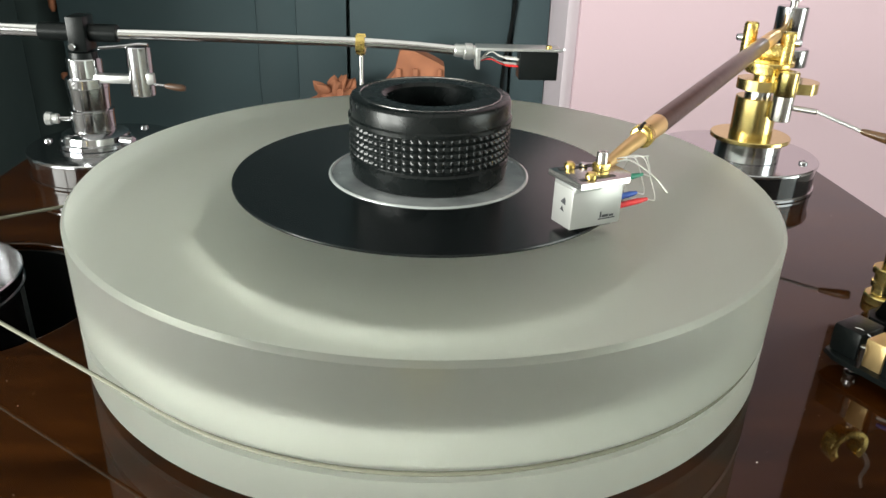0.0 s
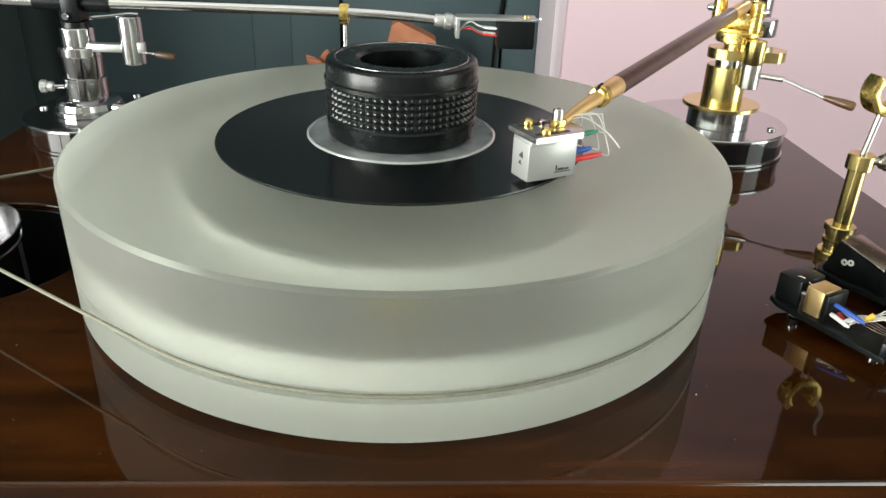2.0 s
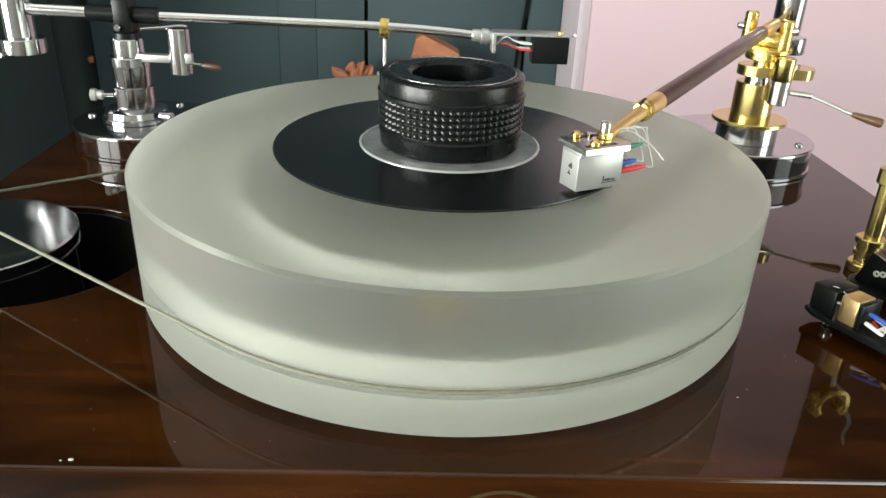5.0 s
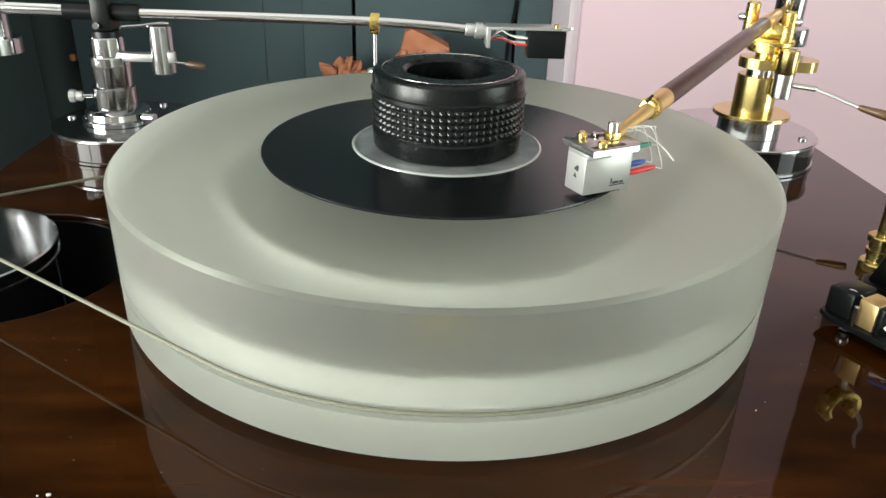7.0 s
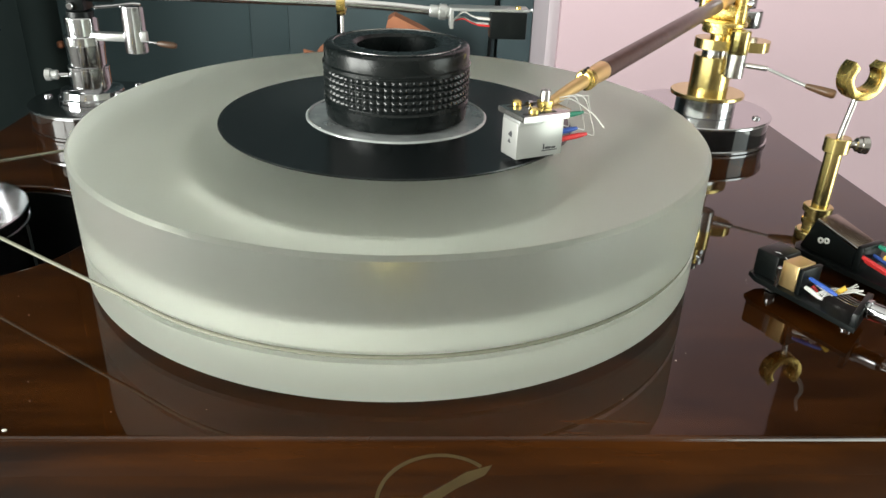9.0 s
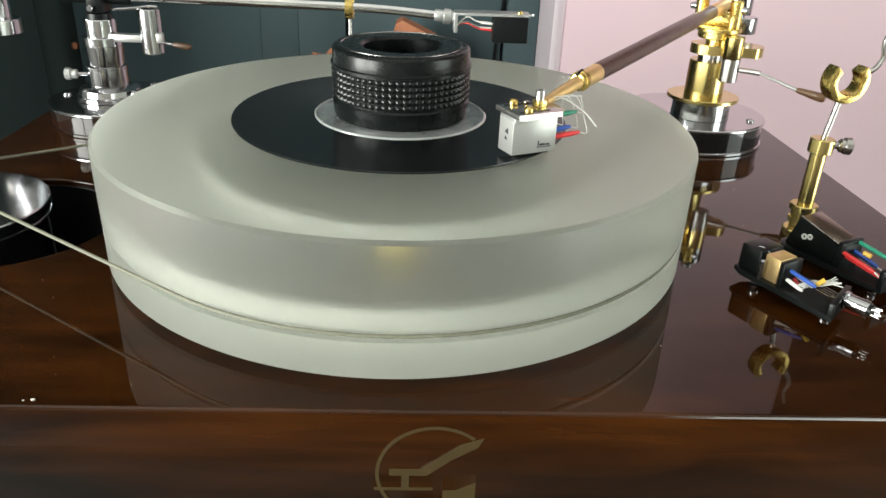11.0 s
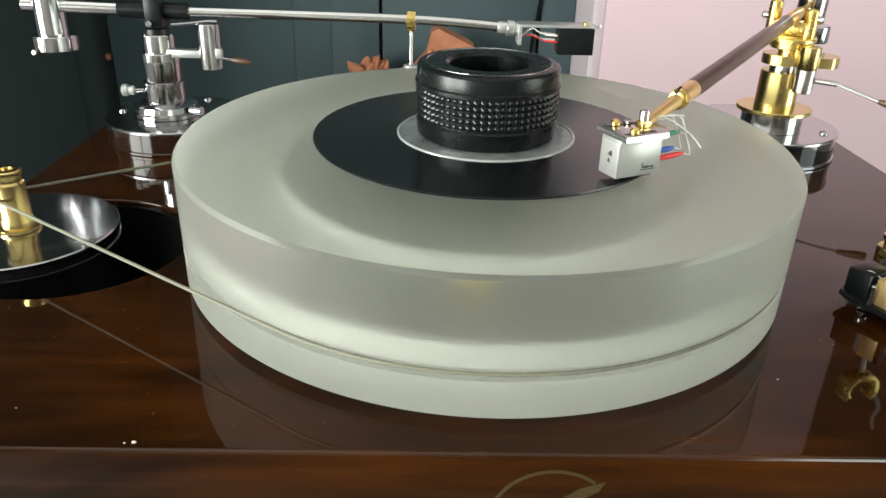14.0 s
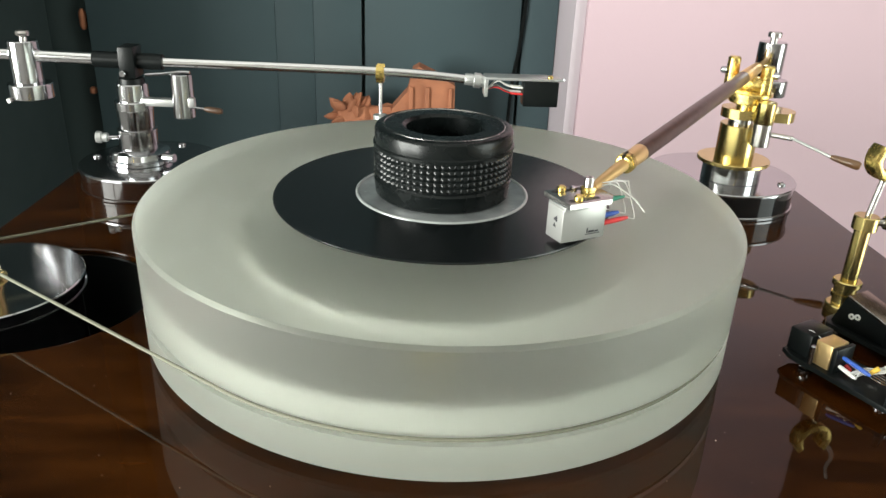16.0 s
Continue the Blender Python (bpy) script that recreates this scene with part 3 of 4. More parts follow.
part("turret", lathe([(0, 0.0792), (0.0135, 0.0792), (0.0142, 0.0798), (0.0142, 0.0842), (0.0165, 0.0848), (0.0165, 0.0868), (0.016, 0.0874), (0, 0.0874)], (0.2305, GY, 0)), GOLD, gold_arm)
part("neck", lathe([(0, 0.0745), (0.0075, 0.0745), (0.0075, 0.0795), (0, 0.0795)], (0.2305, GY, 0)), GOLD, gold_arm)

ARM_U = Vector((0.1645, 0.2390, 0.0)).normalized()
ARM_S = Vector((ARM_U.y, -ARM_U.x, 0))
PIV = Vector((0.2300, 0.1830, 0.1012))
for s, h in ((-1, 0.1105), (1, 0.1065)):
    q = PIV + ARM_S * (0.0125 * s)
    part("yoke_post", lathe([(0, 0.0874), (0.0048, 0.0874), (0.0046, h - 0.0012), (0.0036, h), (0, h)], (q.x, q.y, 0)), GOLD, gold_arm)
    part("pivot_screw", plain_rod(q + ARM_S * (0.003 * s) + Vector((0, 0, -0.0015)), q + ARM_S * (0.0085 * s) + Vector((0, 0, -0.0015)), 0.0026, 0.0012), CHROME, gold_arm)
part("yoke_bridge", block(0.010, 0.021, 0.010, Matrix.Translation((PIV.x, PIV.y, 0.0875)) @ Matrix.Rotation(math.atan2(ARM_U.y, ARM_U.x), 4, "Z"), 0.0012), GOLD, gold_arm)

TIP = Vector((0.0663, -0.0525, 0.0872))
WOOD0, WOOD1 = Vector((0.0985, -0.0085, 0.0914)), Vector((0.2185, 0.1662, 0.0988))
line = (WOOD1 - WOOD0).normalized()
part("tube", rod(WOOD0, WOOD1, [(0, 0.0044), (0.01, 0.0047), (0.5, 0.0049), (0.99, 0.0049), (1, 0.0046)], 32), ARM_WOOD, gold_arm, "dark rosewood arm tube")
part("front_tube", rod(WOOD0 - line * 0.0205, WOOD0 + line * 0.001, [(0, 0.0034), (0.2, 0.0042), (0.97, 0.0047), (1, 0.0045)], 32), COPPER, gold_arm, "satin copper front section")
part("collar", rod(WOOD0 - line * 0.0225, WOOD0 - line * 0.0165, [(0, 0.0036), (0.06, 0.0043), (0.35, 0.0045), (0.4, 0.0050), (0.95, 0.0050), (1, 0.0046)], 32), GOLD, gold_arm)
part("collar_slot", rod(WOOD0 - line * 0.0222 + Vector((-0.001, -0.0008, 0.0040)), WOOD0 - line * 0.0160 + Vector((-0.001, -0.0008, 0.0047)), [(0, 0.0009), (1, 0.0009)], 10), BLACK_PLASTIC, gold_arm)
part("neck_tube", rod(TIP, WOOD0 - line * 0.019, [(0, 0.0020), (0.3, 0.0026), (1, 0.0034)], 24), COPPER, gold_arm, "satin copper neck")
TAIL = WOOD1 + line * 0.052
part("rear_tube", rod(WOOD1 - line * 0.001, TAIL, [(0, 0.0045), (0.05, 0.0048), (0.6, 0.0046), (1, 0.0036)], 32), COPPER, gold_arm, "satin copper rear section")
CW = Vector((0.2535, 0.206, 0.0))
cw = part("counterweight", lathe([(0, 0.093), (0.0100, 0.093), (0.0104, 0.0936), (0.0104, 0.1188), (0.0098, 0.1194), (0, 0.1194)], CW), CHROME, gold_arm, "polished steel counterweight")
part("knob", lathe([(0, 0.1194), (0.0026, 0.1194), (0.0026, 0.1225), (0.0050, 0.1232), (0.0050, 0.1262), (0.0044, 0.1268), (0, 0.1268)], CW, 24), STEEL, cw)
part("lower_weight", lathe([(0, 0.0790), (0.0112, 0.0790), (0.0116, 0.0796), (0.0116, 0.0905), (0.0110, 0.0912), (0, 0.0912)], (CW.x + 0.005, CW.y, 0)), CHROME, cw)
part("weight_stem", lathe([(0, 0.0905), (0.006, 0.0905), (0.006, 0.0935), (0, 0.0935)], CW), CHROME, cw)

# lift beside the pillar
LFX, LFY = 0.2362, 0.158
part("lift_head", lathe([(0, 0.068), (0.0068, 0.068), (0.0070, 0.0684), (0.0070, 0.0835), (0.0064, 0.084), (0, 0.084)], (LFX, LFY, 0)), BRASS, gold_arm)
part("lift_cylinder", lathe([(0, 0.0515), (0.0064, 0.0515), (0.0068, 0.052), (0.0068, 0.068), (0, 0.068)], (LFX, LFY, 0)), STEEL, gold_arm)
l0, l1, l2, l3 = Vector((0.2425, 0.155, 0.0606)), Vector((0.2550, 0.147, 0.0603)), Vector((0.2705, 0.120, 0.0556)), Vector((0.2849, 0.107, 0.0531))
part("lever_stub", plain_rod(l0, l1, 0.0019), STEEL, gold_arm)
lever = part("lift_lever", sweep([l1 - (l1 - l0) * 0.1, l1, l1.lerp(l2, 0.5), l2, l2.lerp(l3, 0.1)], 0.0011), ALUMINIUM, gold_arm, "thin bent steel lever")
part("handle", rod(l2, l3, [(0, 0.0014), (0.1, 0.0020), (0.6, 0.0029), (0.92, 0.0031), (1, 0.0022)]), LEVER_WOOD, lever, "small walnut handle")


# ---- headshell and silver cartridge on the gold arm ----
CU, CV = Vector((0.906, 0.423, 0)), Vector((0.423, -0.906, 0))
CB = Vector((0.0506, -0.0709, 0.0))
cart_m = Matrix(((CU.x, -CV.x, 0, CB.x), (CU.y, -CV.y, 0, CB.y), (0, 0, 1, 0), (0, 0, 0, 1)))
# local axes: x back along the cartridge, y towards its far side, z up
CZ0, CZ1, CL, CWD = 0.0671, 0.0829, 0.0232, 0.0122


def at(x, y, z):
    return cart_m @ Matrix.Translation((x, y, z))


shell = thing("cartridge", CB + Vector((0, 0, CZ0)), "satin silver moving-coil cartridge under a slotted headshell plate", "cartridge")
part("body", block(CL, CWD, CZ1 - CZ0, at(CL / 2, CWD / 2, CZ0), 0.0004), SILVER_PAINT, shell)
part("top_block", block(CL * 0.5, CWD + 0.0008, 0.0022, at(CL * 0.27, CWD / 2, CZ1 - 0.0012), 0.0003), ALUMINIUM, shell)
plate = part("headshell_plate", slab([(0.0005, -0.0034), (0.023, -0.0034), (0.027, 0.001), (0.027, 0.0125), (0.021, 0.0172), (0.0005, 0.0172)], CZ1 + 0.0010, CZ1 + 0.0034, cart_m, 0.0003), STEEL, shell, "satin silver headshell plate")
for sy in (0.0005, 0.0138):
    part("slot", slab([(0.003, sy - 0.0011), (0.0185, sy - 0.0011), (0.0185, sy + 0.0011), (0.003, sy + 0.0011)], CZ1 + 0.0034, CZ1 + 0.0036, cart_m), BLACK_PLASTIC, plate)
    part("screw", lathe([(0, 0), (0.0021, 0), (0.0021, 0.0016), (0.0013, 0.0024), (0, 0.0024)], m=at(0.0075, sy, CZ1 + 0.0036)), GOLD, plate, "gold screw")
part("nut", lathe([(0, 0), (0.0018, 0), (0.0018, 0.001), (0, 0.0014)], m=at(0.014, 0.0138, CZ1 + 0.0036), seg=6), CHROME, plate)
part("clamp_block", block(0.0052, 0.0052, 0.0030, at(0.0176, 0.0075, CZ1 + 0.0034), 0.0006), GOLD, plate)
part("clamp_screw", lathe([(0, 0), (0.0022, 0), (0.0022, 0.0040), (0.0018, 0.0046), (0.001, 0.0046), (0.001, 0.0036), (0, 0.0036)], m=at(0.0176, 0.0075, CZ1 + 0.0062)), STEEL, plate)
part("mark", slab([(0.0, 0.0), (0.0028, 0.0006), (0.0022, 0.0014), (0.0006, 0.0028), (0.0, 0.0016)], 0, 0.00015, at(0, 0, 0) @ Matrix(((0, 0, -1, 0), (1, 0, 0, 0.0042), (0, 1, 0, CZ0 + 0.0088), (0, 0, 0, 1)))), INK, shell)
part("mark", slab([(0.0, 0.0), (0.0022, 0.0003), (0.0012, 0.0020)], 0, 0.00015, at(0, 0, 0) @ Matrix(((0, 0, -1, 0), (1, 0, 0, 0.0048), (0, 1, 0, CZ0 + 0.0060), (0, 0, 0, 1)))), INK, shell)
side_m = at(0, 0, 0) @ Matrix(((1, 0, 0, 0.0128), (0, 0, -1, 0), (0, 1, 0, CZ0 + 0.0024), (0, 0, 0, 1)))
for x0, y0, w, h in ((0, 0, 0.0078, 0.0004), (0.0006, 0.0008, 0.0006, 0.0024), (0.0016, 0.0008, 0.003, 0.0010), (0.005, 0.0008, 0.002, 0.0008)):
    part("print", slab([(x0, y0), (x0 + w, y0), (x0 + w, y0 + h), (x0, y0 + h)], 0, 0.00012, side_m), INK, shell)
part("base", block(CL * 0.55, CWD * 0.7, 0.0014, at(CL * 0.62, CWD / 2, CZ0 - 0.0012), 0.0003), BLACK_PLASTIC, shell)
part("stylus", plain_rod(cart_m @ Vector((0.0075, CWD / 2, CZ0 + 0.0002)), cart_m @ Vector((0.0040, CWD / 2, Z1 + 0.0012)), 0.0004, 0.0001, 8), ALUMINIUM, shell)
for y, z, m, ex in ((0.0085, CZ1 - 0.0022, GREEN, 0.0155), (0.0040, CZ1 - 0.0075, BLUE, 0.0095), (0.0020, CZ1 - 0.0100, RED, 0.0135), (0.0105, CZ1 - 0.0075, WHITE, 0.006)):
    a = cart_m @ Vector((CL - 0.001, y, z))
    b = cart_m @ Vector((CL + ex, y - 0.001, z + 0.0012))
    part("pin_sleeve", rod(a, b, [(0, 0.0010), (0.1, 0.0012), (0.7, 0.0012), (1, 0.0007)], 12), m, shell)
    c = cart_m @ Vector((CL + ex + 0.004, y - 0.001, z + 0.0005))
    d = cart_m @ Vector((CL + ex + 0.005, y + 0.003, z + 0.0060))
    f = cart_m @ Vector((CL + ex + 0.001, 0.008, CZ1 + 0.0062))
    e = cart_m @ Vector((CL + 0.004, 0.011, CZ1 + 0.0058))
    part("lead", sweep([b, c, d, f, e], 0.00020, 6), WHITE, shell)
lo0, lo1 = cart_m @ Vector((CL + 0.004, 0.010, CZ1 + 0.0050)), cart_m @ Vector((CL + 0.0205, -0.002, CZ1 - 0.0060))
part("ground_lead", sweep([lo0, cart_m @ Vector((CL + 0.010, 0.009, CZ1 + 0.0048)), cart_m @ Vector((CL + 0.017, 0.003, CZ1 - 0.0005)), lo1], 0.00030, 8), WHITE, shell, "loose white lead")


# ---- silver tonearm ----
SX, SY = -0.2262, 0.187
silver_arm = thing("silver_tonearm", (SX, SY, BLT), "polished chrome tonearm with a long straight tube", "tonearm")
part("foot", lathe([(0, 0), (0.0235, 0), (0.024, 0.0005), (0.024, 0.003), (0.0222, 0.004), (0.0215, 0.008), (0.0190, 0.0095), (0.0135, 0.0105), (0, 0.0105)], (SX, SY, BLT), 64), CHROME, silver_arm)
part("pillar", lathe([(0, 0.0270), (0.0140, 0.0270), (0.0140, 0.0395), (0.0144, 0.0400), (0.0144, 0.0412), (0.0125, 0.0418), (0.0133, 0.0565), (0, 0.0565)], (SX, SY, 0)), CHROME, silver_arm)
part("collar", lathe([(0, 0.0562), (0.0133, 0.0562), (0.0137, 0.0567), (0.0137, 0.0622), (0.0131, 0.0628), (0, 0.0628)], (SX, SY, 0)), CHROME, silver_arm)
part("head", lathe([(0, 0.0625), (0.0112, 0.0625), (0.0112, 0.0748), (0.0107, 0.0755), (0, 0.0755)], (SX, SY, 0)), CHROME, silver_arm)
part("cap", lathe([(0, 0.0752), (0.0092, 0.0752), (0.0088, 0.0792), (0.006, 0.0805), (0, 0.0805)], (SX, SY, 0)), BLACK_PLASTIC, silver_arm, "black bearing cap")
part("yoke", block(0.0115, 0.018, 0.0225, Matrix.Translation((SX + 0.001, SY, 0.0800)), 0.0012), BLACK_PLASTIC, silver_arm, "black bearing yoke")
part("yoke_screw", plain_rod((SX - 0.002, SY - 0.0085, 0.0835), (SX - 0.002, SY - 0.0115, 0.0835), 0.0024), CHROME, silver_arm)
part("sleeve", plain_rod((-0.2515, SY, 0.0918), (-0.2015, SY + 0.0003, 0.0912), 0.0058), BLACK_PLASTIC, silver_arm, "black middle sleeve")
part("rear_tube", plain_rod((-0.3190, SY - 0.0003, 0.0930), (-0.2512, SY, 0.0920), 0.0046), CHROME_TUBE_LIT, silver_arm)
BEND = [(-0.2018, SY + 0.0003, 0.0912), (-0.16, 0.1885, 0.0910), (-0.10, 0.1905, 0.0905), (-0.05, 0.1925, 0.0898), (-0.02, 0.1935, 0.0888), (0.005, 0.1945, 0.0872), (0.024, 0.1950, 0.0856)]
part("arm_tube", sweep(BEND, (0.0036, 0.0034), 24, 10), CHROME_TUBE_LIT, silver_arm)
part("joint", rod((0.0195, 0.1948, 0.0860), (0.0345, 0.1953, 0.0848), [(0, 0.0038), (0.08, 0.0044), (0.45, 0.0044), (0.48, 0.0056), (0.8, 0.0056), (0.83, 0.0046), (1, 0.0046)], 32), ALUMINIUM, silver_arm, "satin silver headshell joint")
w2 = part("counterweight", lathe([(0, 0.0682), (0.0104, 0.0682), (0.0104, 0.1025), (0.0098, 0.1032), (0, 0.1032)], (-0.3010, SY, 0)), CHROME, silver_arm)
part("flange", lathe([(0, 0.0620), (0.0148, 0.0620), (0.0154, 0.0626), (0.0154, 0.0722), (0.0149, 0.0728), (0, 0.0728)], (-0.3002, SY, 0)), CHROME, w2)
part("knob", lathe([(0, 0.1032), (0.0028, 0.1032), (0.0026, 0.1055), (0.0045, 0.1064), (0.0052, 0.1084), (0.0042, 0.1100), (0, 0.1102)], (-0.2998, SY, 0), 24), STEEL, w2)
part("side_screw", plain_rod((-0.309, SY - 0.0135, 0.0625), (-0.3095, SY - 0.0165, 0.0625), 0.002), STEEL, w2)
part("lift_bracket", block(0.036, 0.008, 0.0056, Matrix.Translation((-0.2050, 0.1830, 0.0600)), 0.0010), ALUMINIUM, silver_arm)
part("lift_cylinder", lathe([(0, 0.0525), (0.0074, 0.0525), (0.0078, 0.0530), (0.0078, 0.0840), (0.0074, 0.0845), (0, 0.0845)], (-0.1880, 0.1815, 0)), CHROME, silver_arm)
part("lift_rest", sweep([(-0.214, 0.182, 0.0825), (-0.2, 0.181, 0.0840), (-0.188, 0.180, 0.0858), (-0.181, 0.180, 0.0857)], 0.0012, 8), CHROME, silver_arm)
part("lever_block", block(0.006, 0.005, 0.007, Matrix.Translation((-0.1815, 0.178, 0.0608)), 0.0006), ALUMINIUM, silver_arm)
lv = part("lift_lever", plain_rod((-0.1835, 0.177, 0.0615), (-0.1695, 0.1755, 0.0603), 0.0010), CHROME, silver_arm)
part("handle", rod((-0.1715, 0.1757, 0.0605), (-0.1580, 0.1745, 0.0592), [(0, 0.0012), (0.2, 0.0021), (0.8, 0.0024), (1, 0.0016)]), DARK_HANDLE, lv, "small dark walnut handle")
part("side_knob_stem", plain_rod((-0.239, 0.182, 0.0350), (-0.2475, 0.181, 0.0350), 0.0016), CHROME, silver_arm)
part("side_knob", rod((-0.2465, 0.181, 0.0350), (-0.2550, 0.180, 0.0352), [(0, 0.0030), (0.1, 0.0036), (0.5, 0.0034), (0.55, 0.0044), (0.9, 0.0046), (1, 0.0038)]), ALUMINIUM, silver_arm)
part("foot_screw", plain_rod((SX + 0.021, SY - 0.011, 0.0225), (SX + 0.030, SY - 0.013, 0.0225), 0.0035), CHROME, silver_arm)

# the arm leans a little towards its headshell
lean = Vector((0.036, SY, 0.085))
silver_arm.matrix_basis = Matrix.Translation(lean) @ Matrix.Rotation(radians(0.32), 4, "Y") @ Matrix.Translation(-lean) @ silver_arm.matrix_basis

# headshell and black cartridge of the silver arm
shell_b = thing("headshell", (0.036, 0.195, 0.074), "silver angled headshell holding a black cartridge", "headshell")
part("top_plate", block(0.0570, 0.0175, 0.0020, Matrix.Translation((0.0628, 0.1955, 0.0873)), 0.0004), ALUMINIUM, shell_b)
part("end_plate", block(0.0028, 0.0175, 0.0136, Matrix.Translation((0.0356, 0.1955, 0.0748)), 0.0004), ALUMINIUM, shell_b)
part("cartridge_body", block(0.0262, 0.0165, 0.0186, Matrix.Translation((0.0770, 0.1955, 0.0682)), 0.0006), BLACK_PLASTIC, shell_b, "black plastic cartridge")
part("screw", lathe([(0, 0), (0.0021, 0), (0.0021, 0.0016), (0.0012, 0.0022), (0, 0.0022)], (0.0835, 0.190, 0.0893)), GOLD, shell_b, "gold screw")
part("finger_lift", sweep([(0.086, 0.189, 0.0884), (0.090, 0.184, 0.0892), (0.0920, 0.180, 0.0905)], 0.0009, 8), ALUMINIUM, shell_b)
for i, (m, y, z) in enumerate(((WHITE, 0.190, 0.0822), (RED, 0.1895, 0.0776), (WHITE, 0.199, 0.0815), (WHITE, 0.199, 0.0775))):
    part("pin_sleeve", plain_rod((0.0545, y, z), (0.0635, y, z - 0.0006), 0.0008, 0.0003, 10), m, shell_b)
    part("lead", sweep([(0.0370, 0.1945 + 0.001 * i, 0.0790), (0.044, y, z + 0.004), (0.050, y, z + 0.0015), (0.0548, y, z)], 0.0004, 6), WHITE if i != 1 else RED, shell_b)

# gold rest of the silver arm
rest_b = thing("arm_rest", (-0.0435, 0.203, 0.0), "slim post with a gold clip that holds the silver arm", "arm rest")
part("post", lathe([(0, 0), (0.007, 0), (0.007, 0.003), (0.0045, 0.004), (0.0045, 0.050), (0.0055, 0.051), (0.0055, 0.057), (0, 0.058)], (-0.0435, 0.1935, 0)), ALUMINIUM, rest_b)
part("stem", plain_rod((-0.0435, 0.1935, 0.057), (-0.0435, 0.1935, 0.0818), 0.0014), STEEL, rest_b)


def cradle(centre, r_out, r_in, width, a0, a1, turn, n=28):
    """An open ring standing on edge, its gap left between the two angles."""
    out = arc(0, 0, r_out, a0, a1, n) + list(reversed(arc(0, 0, r_in, a0, a1, n)))
    m = Matrix.Translation(centre) @ Matrix.Rotation(radians(turn), 4, "Z") @ Matrix.Rotation(radians(90), 4, "X")
    return slab(out, -width / 2, width / 2, m, 0.0006)


part("clip", cradle((-0.0435, 0.1928, 0.0888), 0.0072, 0.0038, 0.0060, 118, 422, 88), GOLD, rest_b, "gold clip ring")


# ---- brass arm rest on the open side ----
QX, QY = 0.2292, 0.0
rest_a = thing("brass_arm_rest", (QX, QY, 0), "stepped brass post with an open gold cradle", "arm rest")
part("base", lathe([(0, 0), (0.0082, 0), (0.0086, 0.0005), (0.0086, 0.0042), (0.0080, 0.0048), (0.0058, 0.005), (0.0056, 0.0085), (0.0068, 0.009), (0.0068, 0.0115), (0.0060, 0.0120), (0.0060, 0.0155), (0.0076, 0.0162), (0.0076, 0.0190), (0.0070, 0.0195), (0, 0.0195)], (QX, QY, 0)), BRASS, rest_a)
part("tube", lathe([(0, 0.0195), (0.0043, 0.0195), (0.0043, 0.0505), (0, 0.0505)], (QX + 0.0005, QY, 0)), BRASS, rest_a)
part("top_collar", lathe([(0, 0.050), (0.0062, 0.050), (0.0065, 0.0504), (0.0065, 0.0576), (0.0060, 0.058), (0, 0.058)], (QX + 0.0008, QY, 0)), BRASS, rest_a)
part("screw_stem", plain_rod((QX + 0.0065, QY, 0.0541), (QX + 0.011, QY, 0.0541), 0.0020), STEEL, rest_a)
part("thumb_screw", rod((QX + 0.0105, QY, 0.0541), (QX + 0.0170, QY - 0.001, 0.0541), [(0, 0.0030), (0.1, 0.0038), (0.4, 0.0038), (0.42, 0.0046), (0.9, 0.0048), (1, 0.0040)]), STEEL, rest_a, "knurled steel thumb screw")
part("stem", plain_rod((QX + 0.001, QY, 0.056), (QX + 0.0040, QY, 0.0790), 0.0016), STEEL, rest_a)
part("cradle", cradle((0.2336, 0.0, 0.0896), 0.0116, 0.0070, 0.0085, 136, 402, 8, 64), GOLD, rest_a, "open gold cradle")
part("hook", sweep([(0.2425, 0.0, 0.0935), (0.2465, -0.002, 0.097), (0.2485, -0.003, 0.103), (0.2468, -0.003, 0.110), (0.2490, -0.003, 0.118)], (0.0015, 0.0009), 10), STEEL, rest_a, "curved grey hook")


# ---- spare headshells on the plinth ----
HD, HW = Vector((0.462, -0.887, 0)), Vector((0.887, 0.462, 0))


def local_frame(origin):
    return Matrix(((HD.x, -HW.x, 0, origin[0]), (HD.y, -HW.y, 0, origin[1]), (0, 0, 1, 0), (0, 0, 0, 1)))


def connector(ob, m, x, y, z):
    part("connector", rod(m @ Vector((x, y, z)), m @ Vector((x + 0.0115, y, z)), [(0, 0.0040), (0.06, 0.0044), (0.18, 0.0044), (0.2, 0.0037), (0.9, 0.0037), (1, 0.0034)], 28), CHROME, ob, "polished round plug")
    part("plug_end", rod(m @ Vector((x + 0.0113, y, z)), m @ Vector((x + 0.0130, y, z)), [(0, 0.0030), (1, 0.0028)], 20), BLACK_PLASTIC, ob)
    for dy, dz in ((-0.0013, -0.0013), (0.0013, -0.0013), (-0.0013, 0.0013), (0.0013, 0.0013)):
        part("pin", plain_rod(m @ Vector((x + 0.0127, y + dy, z + dz)), m @ Vector((x + 0.0165, y + dy, z + dz)), 0.0005, 0.0002, 8), STEEL, ob)


